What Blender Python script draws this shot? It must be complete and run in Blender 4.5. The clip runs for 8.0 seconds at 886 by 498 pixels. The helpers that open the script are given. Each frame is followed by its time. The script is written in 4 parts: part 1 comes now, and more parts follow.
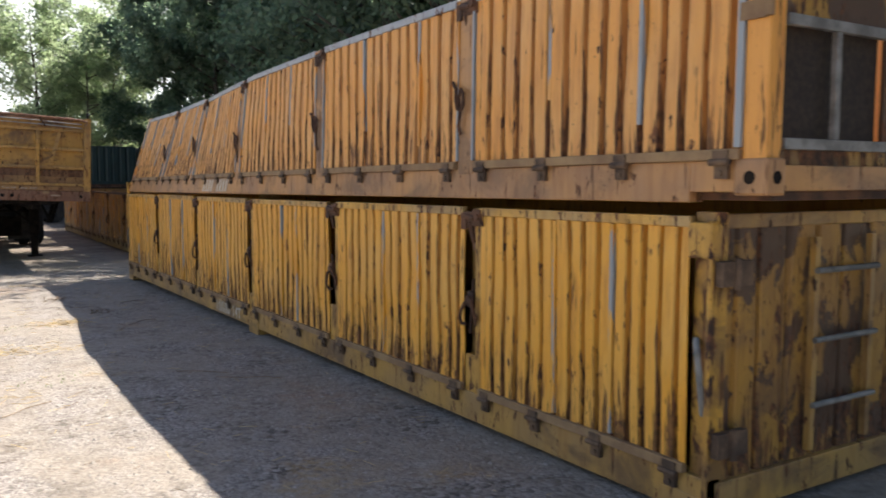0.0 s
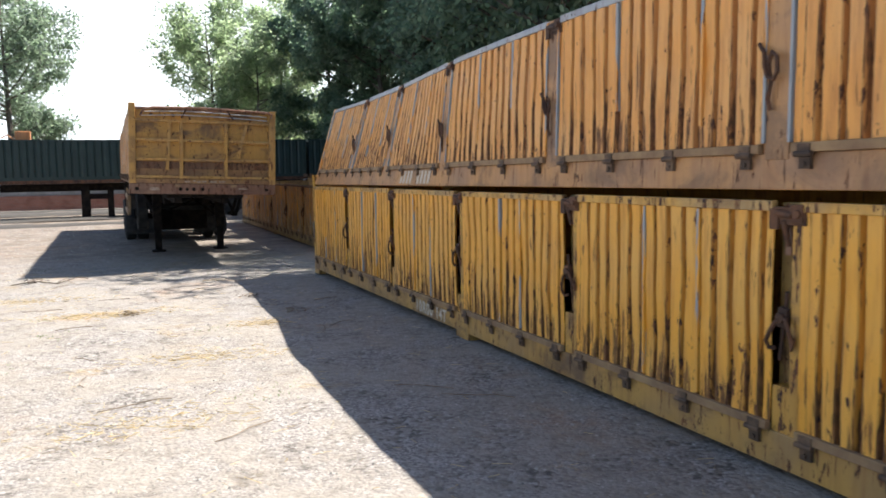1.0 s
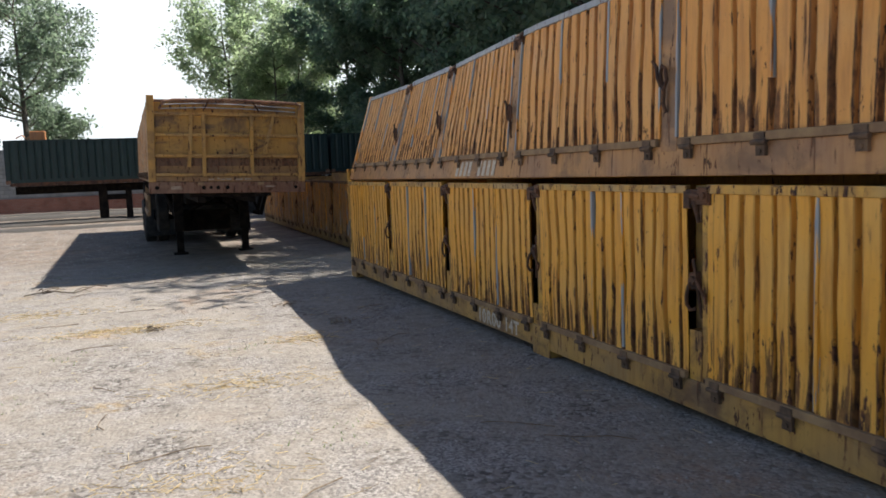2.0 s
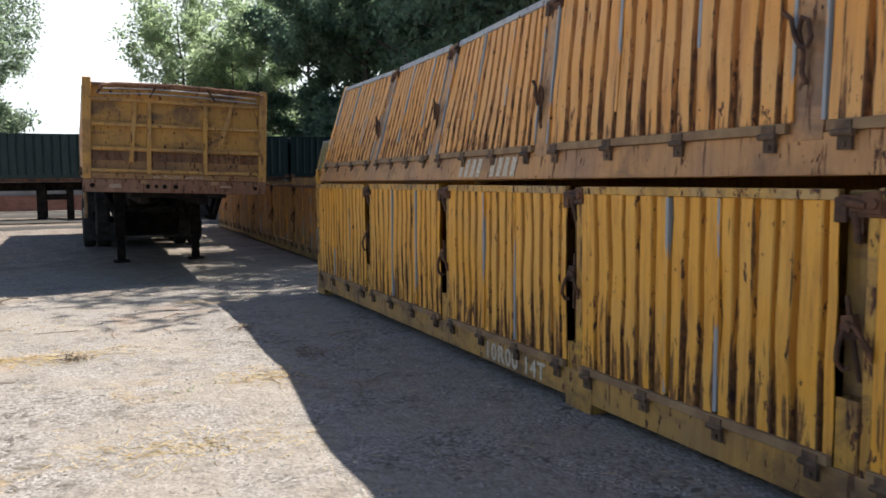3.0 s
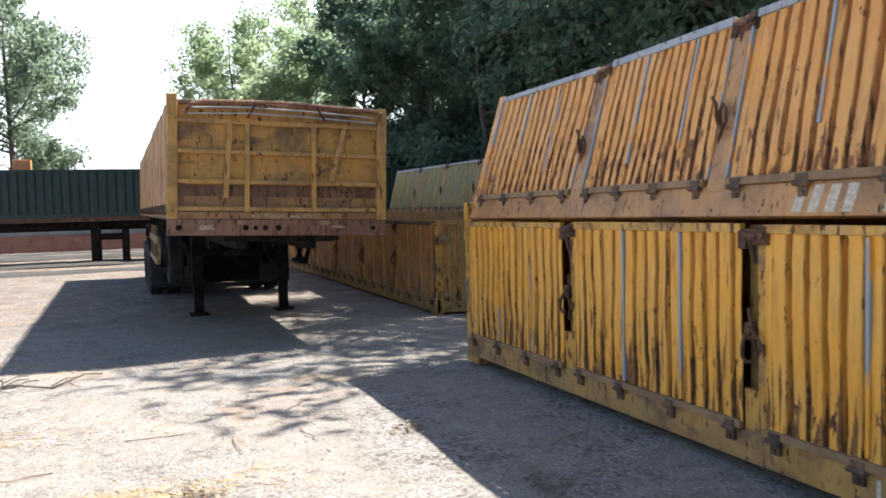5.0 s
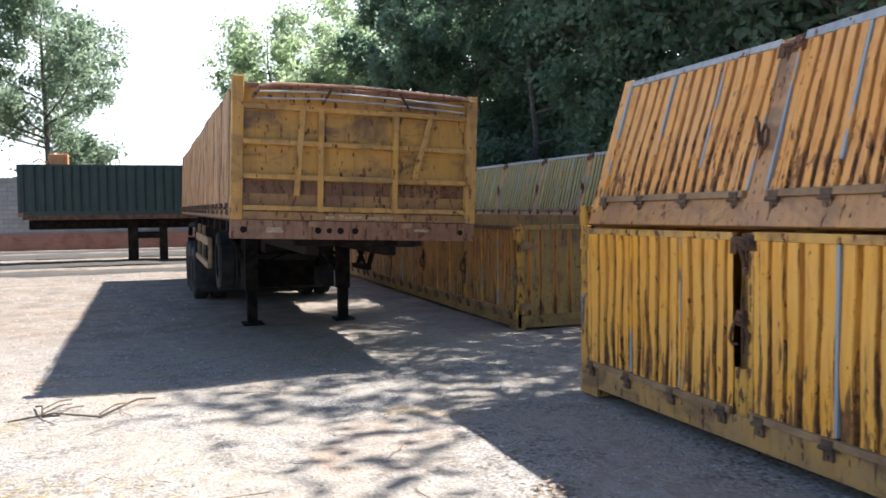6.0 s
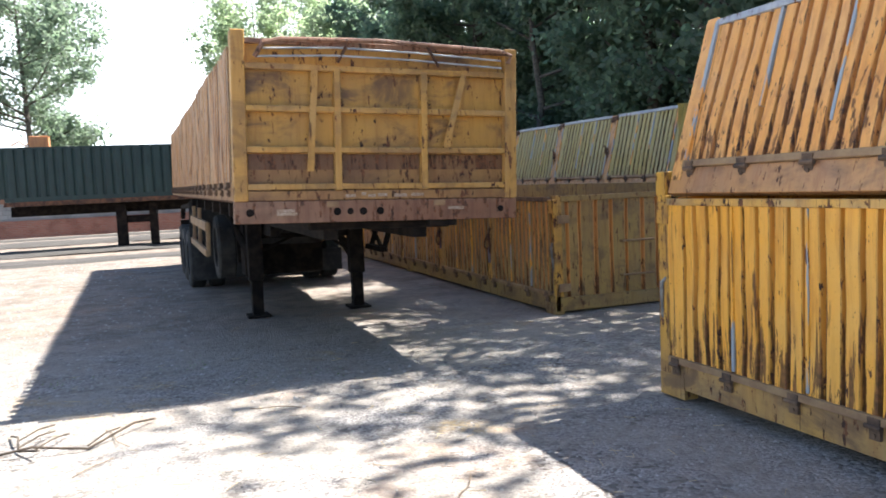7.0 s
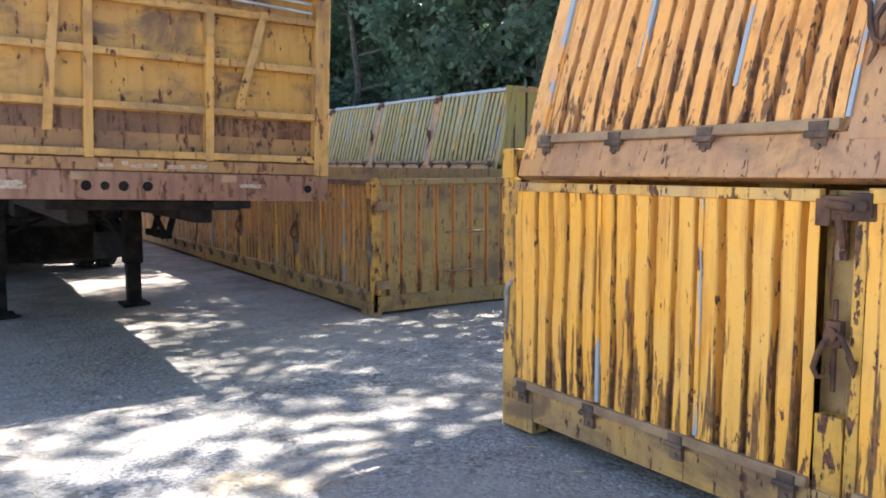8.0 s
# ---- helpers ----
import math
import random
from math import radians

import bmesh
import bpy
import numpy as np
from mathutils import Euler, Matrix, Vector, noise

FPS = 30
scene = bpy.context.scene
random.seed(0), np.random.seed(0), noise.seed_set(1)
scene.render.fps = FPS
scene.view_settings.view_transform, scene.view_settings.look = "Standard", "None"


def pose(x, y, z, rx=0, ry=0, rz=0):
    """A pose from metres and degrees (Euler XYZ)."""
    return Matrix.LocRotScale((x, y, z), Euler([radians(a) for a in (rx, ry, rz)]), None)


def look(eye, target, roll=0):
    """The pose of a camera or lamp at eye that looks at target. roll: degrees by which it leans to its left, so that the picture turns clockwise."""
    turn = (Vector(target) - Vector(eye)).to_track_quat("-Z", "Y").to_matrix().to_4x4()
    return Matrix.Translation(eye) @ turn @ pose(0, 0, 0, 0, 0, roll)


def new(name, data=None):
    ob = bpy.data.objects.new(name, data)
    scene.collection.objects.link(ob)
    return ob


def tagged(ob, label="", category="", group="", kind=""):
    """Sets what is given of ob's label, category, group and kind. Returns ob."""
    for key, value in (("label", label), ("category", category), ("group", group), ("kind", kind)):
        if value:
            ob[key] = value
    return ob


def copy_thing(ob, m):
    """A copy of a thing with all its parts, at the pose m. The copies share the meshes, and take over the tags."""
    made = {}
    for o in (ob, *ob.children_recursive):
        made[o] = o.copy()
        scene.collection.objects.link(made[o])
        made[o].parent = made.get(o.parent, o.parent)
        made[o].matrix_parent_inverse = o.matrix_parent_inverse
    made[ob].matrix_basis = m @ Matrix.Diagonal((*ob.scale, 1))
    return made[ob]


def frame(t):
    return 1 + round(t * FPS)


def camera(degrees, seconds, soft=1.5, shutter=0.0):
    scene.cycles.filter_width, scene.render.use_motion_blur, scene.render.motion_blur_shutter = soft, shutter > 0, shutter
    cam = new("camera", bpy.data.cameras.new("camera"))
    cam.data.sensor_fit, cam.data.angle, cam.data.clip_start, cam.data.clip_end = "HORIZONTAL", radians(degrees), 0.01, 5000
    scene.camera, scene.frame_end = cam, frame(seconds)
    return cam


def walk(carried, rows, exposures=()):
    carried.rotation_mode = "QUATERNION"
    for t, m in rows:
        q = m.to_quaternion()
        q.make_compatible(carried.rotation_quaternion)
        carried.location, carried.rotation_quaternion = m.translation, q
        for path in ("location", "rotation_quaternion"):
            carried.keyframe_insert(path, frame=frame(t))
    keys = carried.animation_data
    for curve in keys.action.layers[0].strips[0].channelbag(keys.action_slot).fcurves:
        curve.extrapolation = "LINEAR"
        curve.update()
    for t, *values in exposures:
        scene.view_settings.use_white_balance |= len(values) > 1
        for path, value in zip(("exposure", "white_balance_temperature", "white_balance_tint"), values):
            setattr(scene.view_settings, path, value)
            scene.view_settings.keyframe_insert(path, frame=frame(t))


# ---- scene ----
cam = camera(56.6, 8.0, 1.7, 0.2)
PATH = [
    (0, (-0.134, 0.072, 1.596), (0.928, 1.758, 1.429), 0.1),
    (0.5, (-0.264, 0.638, 1.624), (0.617, 2.425, 1.452), 0.1),
    (1, (-0.336, 1.271, 1.615), (0.404, 3.119, 1.421), -0.9),
    (1.5, (-0.444, 1.967, 1.591), (0.251, 3.831, 1.387), -1.5),
    (1.7, (-0.411, 2.167, 1.626), (0.276, 4.033, 1.41), -2.0),
    (2.8, (-0.156, 4.025, 1.47), (0.629, 5.857, 1.303), -0.8),
    (3, (-0.099, 4.325, 1.477), (0.706, 6.147, 1.294), -0.4),
    (3.5, (-0.142, 5.137, 1.483), (0.65, 6.964, 1.3), 0.0),
    (4, (-0.188, 5.977, 1.466), (0.574, 7.819, 1.303), -0.2),
    (4.5, (-0.371, 6.724, 1.474), (0.382, 8.571, 1.336), -0.4),
    (4.7, (-0.433, 6.942, 1.516), (0.306, 8.797, 1.392), -1.1),
    (5.8, (-0.8, 8.539, 1.551), (-0.107, 10.413, 1.457), -0.9),
    (6, (-0.806, 8.843, 1.552), (-0.136, 10.725, 1.449), -0.6),
    (6.5, (-0.92, 9.555, 1.571), (-0.313, 11.456, 1.43), -0.7),
    (7, (-0.802, 10.191, 1.572), (-0.117, 12.062, 1.4), -2.5),
    (7.5, (-0.502, 10.864, 1.494), (0.416, 12.631, 1.301), -1.9),
    (8, (-0.147, 11.517, 1.47), (0.938, 13.184, 1.258), -0.1),
]
EXPOSURES = [(0, 1.42, 6600, 12), (0.5, 1.72, 6350, 10), (1, 1.59, 6200, 10), (1.5, 0.99, 6250, 10), (3, 1.15, 6300, 10), (3.5, 1.5, 6200, 10), (4, 1.66, 6150, 10), (4.5, 1.68, 6150, 10), (6, 1.77, 6050, 10), (6.5, 1.85, 6050, 10), (7, 2.20, 6050, 10), (7.5, 2.58, 6000, 10), (7.8, 2.45, 5950, 10), (8, 2.80, 5900, 10)]
walk(cam, [(t, look(eye, target, roll)) for t, eye, target, roll in PATH], EXPOSURES)

# ---- world, sun and exposure ----
SUN_WAY = Vector((-1.90, -0.16, -2.95)).normalized()
world = bpy.data.worlds.new("sky")
scene.world = world
world.use_nodes = True
wn = world.node_tree.nodes
wl = world.node_tree.links
sky = wn.new("ShaderNodeTexSky")
sky.sky_type = "NISHITA"
sky.sun_disc = False
sky.sun_elevation = math.asin(-SUN_WAY.z)
sky.sun_rotation = math.atan2(-SUN_WAY.x, -SUN_WAY.y)
sky.air_density, sky.dust_density, sky.ozone_density = 1.0, 0.7, 1.0
wn["Background"].inputs["Strength"].default_value = 0.062
wl.new(sky.outputs[0], wn["Background"].inputs["Color"])
sun_data = bpy.data.lights.new("sun", "SUN")
sun_data.energy, sun_data.angle, sun_data.color = 4.5, radians(0.53), (1.0, 0.93, 0.82)
sun = new("sun", sun_data)
sun.matrix_world = look((20, 5, 40), Vector((20, 5, 40)) + SUN_WAY)


def sky_backdrop():
    """Bright summer haze over the horizon, far beyond everything."""
    mat = bpy.data.materials.new("white_haze")
    mat.use_nodes = True
    nt = mat.node_tree
    e = nt.nodes.new("ShaderNodeEmission")
    e.inputs["Color"].default_value = (0.93, 0.98, 1.0, 1)
    e.inputs["Strength"].default_value = 0.62
    nt.links.new(e.outputs[0], nt.nodes["Material Output"].inputs[0])
    v, f, n = [], [], 40
    for i in range(n + 1):
        q = radians(-70 + 140 * i / n)
        for k in range(7):
            h = radians(-1 + 4.2 * k)
            v.append((900 * math.sin(q) * math.cos(h), 900 * math.cos(q) * math.cos(h), 900 * math.sin(h)))
    for i in range(n):
        for k in range(6):
            a = i * 7 + k
            f.append((a, a + 1, a + 8, a + 7))
    me = bpy.data.meshes.new("backdrop")
    me.from_pydata(v, [], f)
    me.materials.append(mat)
    tagged(new("backdrop", me), "white hazy summer sky over the horizon", "sky", "", "structure")


sky_backdrop()


# ---- materials ----
class Nodes:
    def __init__(self, name):
        self.mat = bpy.data.materials.new(name)
        self.mat.use_nodes = True
        self.t = self.mat.node_tree
        self.bsdf = self.t.nodes["Principled BSDF"]
        self.out = self.t.nodes["Material Output"]

    def add(self, kind, **props):
        n = self.t.nodes.new("ShaderNode" + kind)
        for k, v in props.items():
            setattr(n, k, v)
        return n

    def put(self, socket, value):
        if isinstance(value, bpy.types.NodeSocket):
            self.t.links.new(value, socket)
        elif isinstance(value, tuple) and len(value) == 3 and socket.type == "RGBA":
            socket.default_value = (*value, 1)
        else:
            socket.default_value = value

    def coords(self, stretch=(1, 1, 1), shift=True):
        c = self.add("TexCoord").outputs["Object"]
        m = self.add("Mapping")
        self.put(m.inputs["Vector"], c)
        m.inputs["Scale"].default_value = stretch
        if shift:
            r = self.add("ObjectInfo").outputs["Random"]
            mu = self.math("MULTIPLY", r, 37.0)
            self.put(m.inputs["Location"], mu)
        return m.outputs[0]

    def noise(self, vec, scale, detail=4.0, rough=0.55, distort=0.0):
        n = self.add("TexNoise")
        self.put(n.inputs["Vector"], vec)
        n.inputs["Scale"].default_value = scale
        n.inputs["Detail"].default_value = detail
        n.inputs["Roughness"].default_value = rough
        n.inputs["Distortion"].default_value = distort
        return n.outputs["Fac"]

    def ramp(self, fac, a, b, lo=0.0, hi=1.0):
        m = self.add("MapRange", interpolation_type="SMOOTHSTEP")
        self.put(m.inputs[0], fac)
        for i, v in enumerate((a, b, lo, hi)):
            m.inputs[1 + i].default_value = v
        return m.outputs[0]

    def math(self, op, a, b=0.0):
        m = self.add("Math", operation=op)
        self.put(m.inputs[0], a)
        self.put(m.inputs[1], b)
        return m.outputs[0]

    def mix(self, fac, a, b):
        m = self.add("Mix", data_type="RGBA")
        self.put(m.inputs[0], fac)
        self.put(m.inputs[6], a)
        self.put(m.inputs[7], b)
        return m.outputs[2]

    def finish(self, color, rough=0.6, metal=0.0, height=None, bump=0.3, dist=0.01):
        self.put(self.bsdf.inputs["Base Color"], color)
        self.put(self.bsdf.inputs["Roughness"], rough)
        self.put(self.bsdf.inputs["Metallic"], metal)
        if height is not None:
            b = self.add("Bump")
            b.inputs["Strength"].default_value = bump
            b.inputs["Distance"].default_value = dist
            self.put(b.inputs["Height"], height)
            self.put(self.bsdf.inputs["Normal"], b.outputs[0])
        return self.mat


RUST_DARK, RUST = (0.035, 0.016, 0.010), (0.16, 0.062, 0.025)


def worn_paint(name, paint, faded, chips=0.62, streaks=0.60, low=0.0, bare=0.0, creep=0.13, blotch=0.0, flaked=0.0):
    """Old paint on steel: faded in patches, chipped to rust, with long rust runs. low: the height up to which rust creeps from below."""
    n = Nodes(name)
    flat = n.coords()
    tall = n.coords((9.0, 9.0, 0.9))
    patches = n.ramp(n.noise(flat, 1.7, 3), 0.35, 0.7)
    col = n.mix(patches, paint, faded)
    grime = n.ramp(n.noise(n.coords((7.0, 7.0, 0.8)), 2.2, 6, 0.65), 0.42, 0.75, 0.0, 0.65)
    speck = n.ramp(n.noise(flat, 38.0, 3, 0.7), 0.60, 0.72, 0.0, 0.5)
    grime = n.math("MAXIMUM", grime, speck)
    col = n.mix(grime, col, (paint[0] * 0.55, paint[1] * 0.45, paint[2] * 0.5))
    if blotch:
        stain = n.noise(n.coords((1.5, 1.5, 2.6)), 1.25, 7, 0.62, 0.6)
        col = n.mix(n.ramp(stain, 0.47, 0.66, 0.0, blotch), col, (0.10, 0.055, 0.035))
    if flaked:
        bald = n.noise(n.coords((1.0, 1.0, 0.65)), 1.9, 8, 0.66, 0.5)
        col = n.mix(n.ramp(bald, flaked, flaked + 0.025, 0.0, 0.95), col, n.mix(n.noise(flat, 9.0, 5, 0.7), (0.030, 0.018, 0.014), (0.11, 0.055, 0.032)))
    run = n.noise(tall, 2.4, 5, 0.6)
    chip = n.noise(n.coords((1.7, 1.7, 0.6)), 11.0, 5, 0.68)
    if low:
        z = n.add("SeparateXYZ")
        n.put(z.inputs[0], n.add("TexCoord").outputs["Object"])
        near_foot = n.ramp(z.outputs[2], low, 0.2, 0.0, creep)
        run = n.math("ADD", run, near_foot)
        chip = n.math("ADD", chip, n.math("MULTIPLY", near_foot, 0.35))
    r1 = n.ramp(run, streaks, streaks + 0.07)
    r2 = n.ramp(chip, chips, chips + 0.03)
    rust = n.math("MAXIMUM", n.math("MULTIPLY", r1, 0.85), r2)
    rusty = n.mix(n.ramp(n.noise(flat, 23.0, 3), 0.35, 0.65), RUST_DARK, RUST)
    col = n.mix(rust, col, rusty)
    if bare:
        b = n.ramp(n.noise(tall, 1.3, 3), bare, bare + 0.03)
        col = n.mix(b, col, (0.30, 0.33, 0.36))
    rough = n.math("ADD", n.math("MULTIPLY", rust, 0.3), 0.5)
    hgt = n.math("SUBTRACT", n.math("MULTIPLY", n.noise(flat, 60.0, 2), 0.3), rust)
    return n.finish(col, rough, 0.0, hgt, 0.35, 0.003)


def rust_metal(name, a, b, scale=7.0, rough=0.8):
    n = Nodes(name)
    c = n.coords()
    f = n.ramp(n.noise(c, scale, 6, 0.62), 0.35, 0.68)
    col = n.mix(f, a, b)
    return n.finish(col, rough, 0.0, n.noise(c, 45.0, 4), 0.4, 0.004)


YELLOW, YELLOW_FADED = (0.81, 0.38, 0.034), (0.77, 0.405, 0.07)
ORANGE, ORANGE_FADED = (0.76, 0.335, 0.06), (0.73, 0.37, 0.105)
M_RIDGE = worn_paint("yellow_paint", YELLOW, YELLOW_FADED, 0.64, 0.63, 0.74, 0.0, 0.155)
# Groove yellow: recess shade in a darker base, with rust runs on top.
M_GROOVE = worn_paint("rust_and_shade_yellow_paint", (0.68, 0.33, 0.042), (0.55, 0.255, 0.04), 0.61, 0.60, 0.95, 0.0, 0.21)
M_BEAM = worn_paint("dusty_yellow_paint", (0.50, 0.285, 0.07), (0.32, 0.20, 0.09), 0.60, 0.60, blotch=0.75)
M_UPRIDGE = worn_paint("orange_paint", ORANGE, ORANGE_FADED, 0.65, 0.635, 0.70, 0.0, 0.11)
# Groove orange: base darkened for recess shade, plus rust runs.
M_UPGROOVE = worn_paint("rust_and_shade_orange_paint", (0.60, 0.275, 0.07), (0.47, 0.20, 0.058), 0.625, 0.605, 0.92, 0.0, 0.165)
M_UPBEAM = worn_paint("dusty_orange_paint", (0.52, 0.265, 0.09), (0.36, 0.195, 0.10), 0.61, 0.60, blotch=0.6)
M_EDGE = worn_paint("chipped_yellow_edge", (0.66, 0.32, 0.035), (0.50, 0.24, 0.04), 0.575, 0.57, 1.0, 0.0, 0.17)
M_UPEDGE = worn_paint("chipped_orange_edge", (0.60, 0.28, 0.06), (0.46, 0.20, 0.05), 0.57, 0.56, 1.0, 0.0, 0.15)
M_BARE = worn_paint("peeling_grey_strip", (0.33, 0.36, 0.40), (0.40, 0.41, 0.42), 0.60, 0.62)
M_TOPRAIL = worn_paint("peeling_top_rail", (0.66, 0.35, 0.05), (0.46, 0.30, 0.12), 0.565, 0.59, blotch=0.55)
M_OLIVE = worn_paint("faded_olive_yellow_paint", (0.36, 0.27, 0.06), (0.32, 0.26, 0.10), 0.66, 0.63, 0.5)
# Groove colour, less than half as bright as the olive ridges.
M_OLIVEGROOVE = worn_paint("dark_olive_groove_paint", (0.15, 0.095, 0.03), (0.12, 0.08, 0.03), 0.58, 0.5, 0.7)
M_TRAILER = worn_paint("trailer_yellow_paint", (0.52, 0.28, 0.06), (0.43, 0.255, 0.085), 0.60, 0.62, blotch=0.5)
M_TRAILERSHEET = worn_paint("grimy_trailer_paint", (0.50, 0.27, 0.05), (0.40, 0.22, 0.06), 0.60, 0.665, blotch=0.85)
M_SCORCH = worn_paint("dark_rusted_paint", (0.14, 0.07, 0.035), (0.22, 0.115, 0.045), 0.56, 0.52)
M_TRAILERSIDE = worn_paint("dusty_tan_paint", (0.43, 0.265, 0.12), (0.34, 0.215, 0.12), 0.60, 0.58, blotch=0.5)
M_TRAILERLOW = worn_paint("rusted_trailer_paint", (0.33, 0.18, 0.06), (0.24, 0.12, 0.05), 0.57, 0.62, blotch=0.6)
M_RAIL = worn_paint("red_oxide_paint", (0.22, 0.105, 0.058), (0.25, 0.14, 0.085), 0.56, 0.57, blotch=0.5)
M_RUST = rust_metal("rusty_steel", (0.045, 0.022, 0.014), (0.15, 0.065, 0.03))
M_LEDGE = rust_metal("worn_brown_steel", (0.22, 0.13, 0.07), (0.34, 0.22, 0.11), 5.0)
M_HINGE = rust_metal("brown_grimy_steel", (0.06, 0.037, 0.025), (0.18, 0.11, 0.065))
# Flaking, rusted end paint; its yellow is also darkened for the end's shade.
M_ENDRUST_SHADE = worn_paint("flaking_shade_darkened_yellow", (0.42, 0.215, 0.034), (0.30, 0.155, 0.04), 0.57, 0.57, 0.6, blotch=0.6, flaked=0.50)
M_CORNER = worn_paint("rust_eaten_yellow_paint", (0.60, 0.32, 0.04), (0.48, 0.26, 0.06), 0.55, 0.55, blotch=0.7)
M_STRIP = worn_paint("peeling_yellow_strip", YELLOW, YELLOW_FADED, 0.62, 0.60, 0.0, 0.50)
M_UPSTRIP = worn_paint("peeling_orange_strip", ORANGE, ORANGE_FADED, 0.62, 0.60, 0.0, 0.46)
M_WORNSTEEL = rust_metal("dull_worn_steel", (0.12, 0.11, 0.10), (0.26, 0.25, 0.23), 8.0, 0.6)
# Dirty yellow with shade mixed into its base colour.
M_SHADE_YELLOW = worn_paint("dirty_shade_darkened_yellow", (0.34, 0.215, 0.06), (0.25, 0.16, 0.065), 0.61, 0.60, blotch=0.65)
M_STEEL = rust_metal("galvanised_steel", (0.24, 0.26, 0.28), (0.42, 0.43, 0.44), 4.0, 0.5)
M_DARK = rust_metal("black_chassis_steel", (0.007, 0.006, 0.006), (0.024, 0.018, 0.014), 7.0, 0.95)
M_DARK.node_tree.nodes["Principled BSDF"].inputs["Specular IOR Level"].default_value = 0.15
M_TYRE = rust_metal("dusty_rubber", (0.015, 0.015, 0.015), (0.05, 0.045, 0.04), 5.0, 0.9)
M_GREEN = worn_paint("dark_green_paint", (0.007, 0.026, 0.024), (0.012, 0.034, 0.031), 0.70, 0.72)
M_STENCIL = rust_metal("worn_white_stencil", (0.44, 0.37, 0.27), (0.68, 0.62, 0.54), 45.0)
M_FAINT = rust_metal("faint_chalk", (0.24, 0.15, 0.09), (0.46, 0.38, 0.30), 60.0)
M_BLACKHOLE = rust_metal("dark_wire_mesh", (0.020, 0.014, 0.011), (0.045, 0.030, 0.020), 30.0)


def ground_material():
    n = Nodes("crushed_stone_and_dust")
    c = n.coords(shift=False)
    tones = []
    for size in (31.0, 70.0):
        v = n.add("TexVoronoi")
        n.put(v.inputs["Vector"], c)
        v.inputs["Scale"].default_value = size
        k = n.add("SeparateColor")
        n.put(k.inputs[0], v.outputs["Color"])
        tones.append((k.outputs[0], v.outputs["Distance"]))
    stone = n.mix(n.ramp(tones[0][0], 0.05, 0.6), (0.087, 0.075, 0.068), (0.238, 0.213, 0.189))
    stone = n.mix(n.ramp(tones[0][0], 0.7, 1.0), stone, (0.328, 0.307, 0.287))
    chips = n.mix(n.ramp(tones[1][0], 0.1, 0.9), (0.144, 0.130, 0.121), (0.376, 0.346, 0.321))
    col = n.mix(n.ramp(n.noise(c, 3.0, 4), 0.4, 0.6), stone, chips)
    dusty = n.ramp(n.noise(c, 1.1, 6, 0.68), 0.38, 0.60)
    col = n.mix(n.math("MULTIPLY", dusty, 0.80), col, n.mix(n.ramp(n.noise(c, 9.0, 5, 0.7), 0.3, 0.7), (0.216, 0.188, 0.158), (0.332, 0.296, 0.253)))
    straw = n.ramp(n.noise(c, 0.75, 4, 0.6, 0.8), 0.58, 0.70, 0.0, 0.75)
    straw = n.math("MULTIPLY", straw, n.ramp(n.noise(c, 14.0, 4, 0.7), 0.35, 0.6))
    col = n.mix(straw, col, (0.332, 0.238, 0.121))
    dark = n.ramp(n.noise(c, 2.4, 6, 0.74), 0.55, 0.68, 0.0, 0.6)
    col = n.mix(dark, col, (0.116, 0.098, 0.083))
    h = n.math("ADD", n.math("MULTIPLY", tones[0][1], -0.55), n.math("ADD", n.math("MULTIPLY", n.noise(c, 33.0, 4, 0.7), 0.8), n.math("MULTIPLY", n.noise(c, 3.2, 6, 0.7), 0.7)))
    place = n.add("SeparateXYZ")
    n.put(place.inputs[0], c)
    bare = n.math("ADD", place.outputs[1], n.math("MULTIPLY", n.noise(c, 0.22, 4, 0.6), 9.0))
    soil = n.math("MULTIPLY", n.ramp(bare, 21.0, 28.0), n.ramp(n.noise(c, 1.6, 5, 0.65), 0.25, 0.6, 0.35, 0.9))
    col = n.mix(soil, col, n.mix(n.ramp(n.noise(c, 2.6, 6, 0.72), 0.4, 0.62), (0.12, 0.092, 0.072), (0.22, 0.172, 0.135)))
    clay = n.ramp(n.noise(c, 0.55, 5, 0.62, 0.5), 0.55, 0.68, 0.0, 0.5)
    col = n.mix(n.math("MULTIPLY", clay, n.ramp(n.noise(c, 5.0, 5, 0.7), 0.35, 0.62)), col, (0.303, 0.195, 0.125))
    return n.finish(col, 0.95, 0.0, h, 0.7, 0.03)


M_GROUND = ground_material()


def leaf_material(name, a, b, glow):
    n = Nodes(name)
    g = n.add("NewGeometry").outputs["Random Per Island"]
    col = n.mix(g, a, b)
    n.put(n.bsdf.inputs["Base Color"], col)
    n.bsdf.inputs["Roughness"].default_value = 0.5
    tr = n.add("BsdfTranslucent")
    n.put(tr.inputs["Color"], n.mix(g, (a[0] * 2.2, a[1] * 2.4, a[2] * 2.0), (b[0] * 2.2, b[1] * 2.4, b[2] * 2.0)))
    m = n.add("MixShader")
    m.inputs[0].default_value = glow
    n.t.links.new(n.bsdf.outputs[0], m.inputs[1])
    n.t.links.new(tr.outputs[0], m.inputs[2])
    n.t.links.new(m.outputs[0], n.out.inputs[0])
    return n.mat


M_LEAF = leaf_material("acacia_leaves", (0.16, 0.195, 0.13), (0.24, 0.265, 0.195), 0.64)
M_LEAFDARK = leaf_material("deep_green_leaves", (0.074, 0.112, 0.084), (0.14, 0.178, 0.130), 0.58)
M_LEAFGREY = leaf_material("grey_green_leaves", (0.105, 0.135, 0.105), (0.15, 0.175, 0.14), 0.62)
M_BARK = rust_metal("grey_bark", (0.06, 0.05, 0.04), (0.16, 0.14, 0.115), 12.0, 0.9)


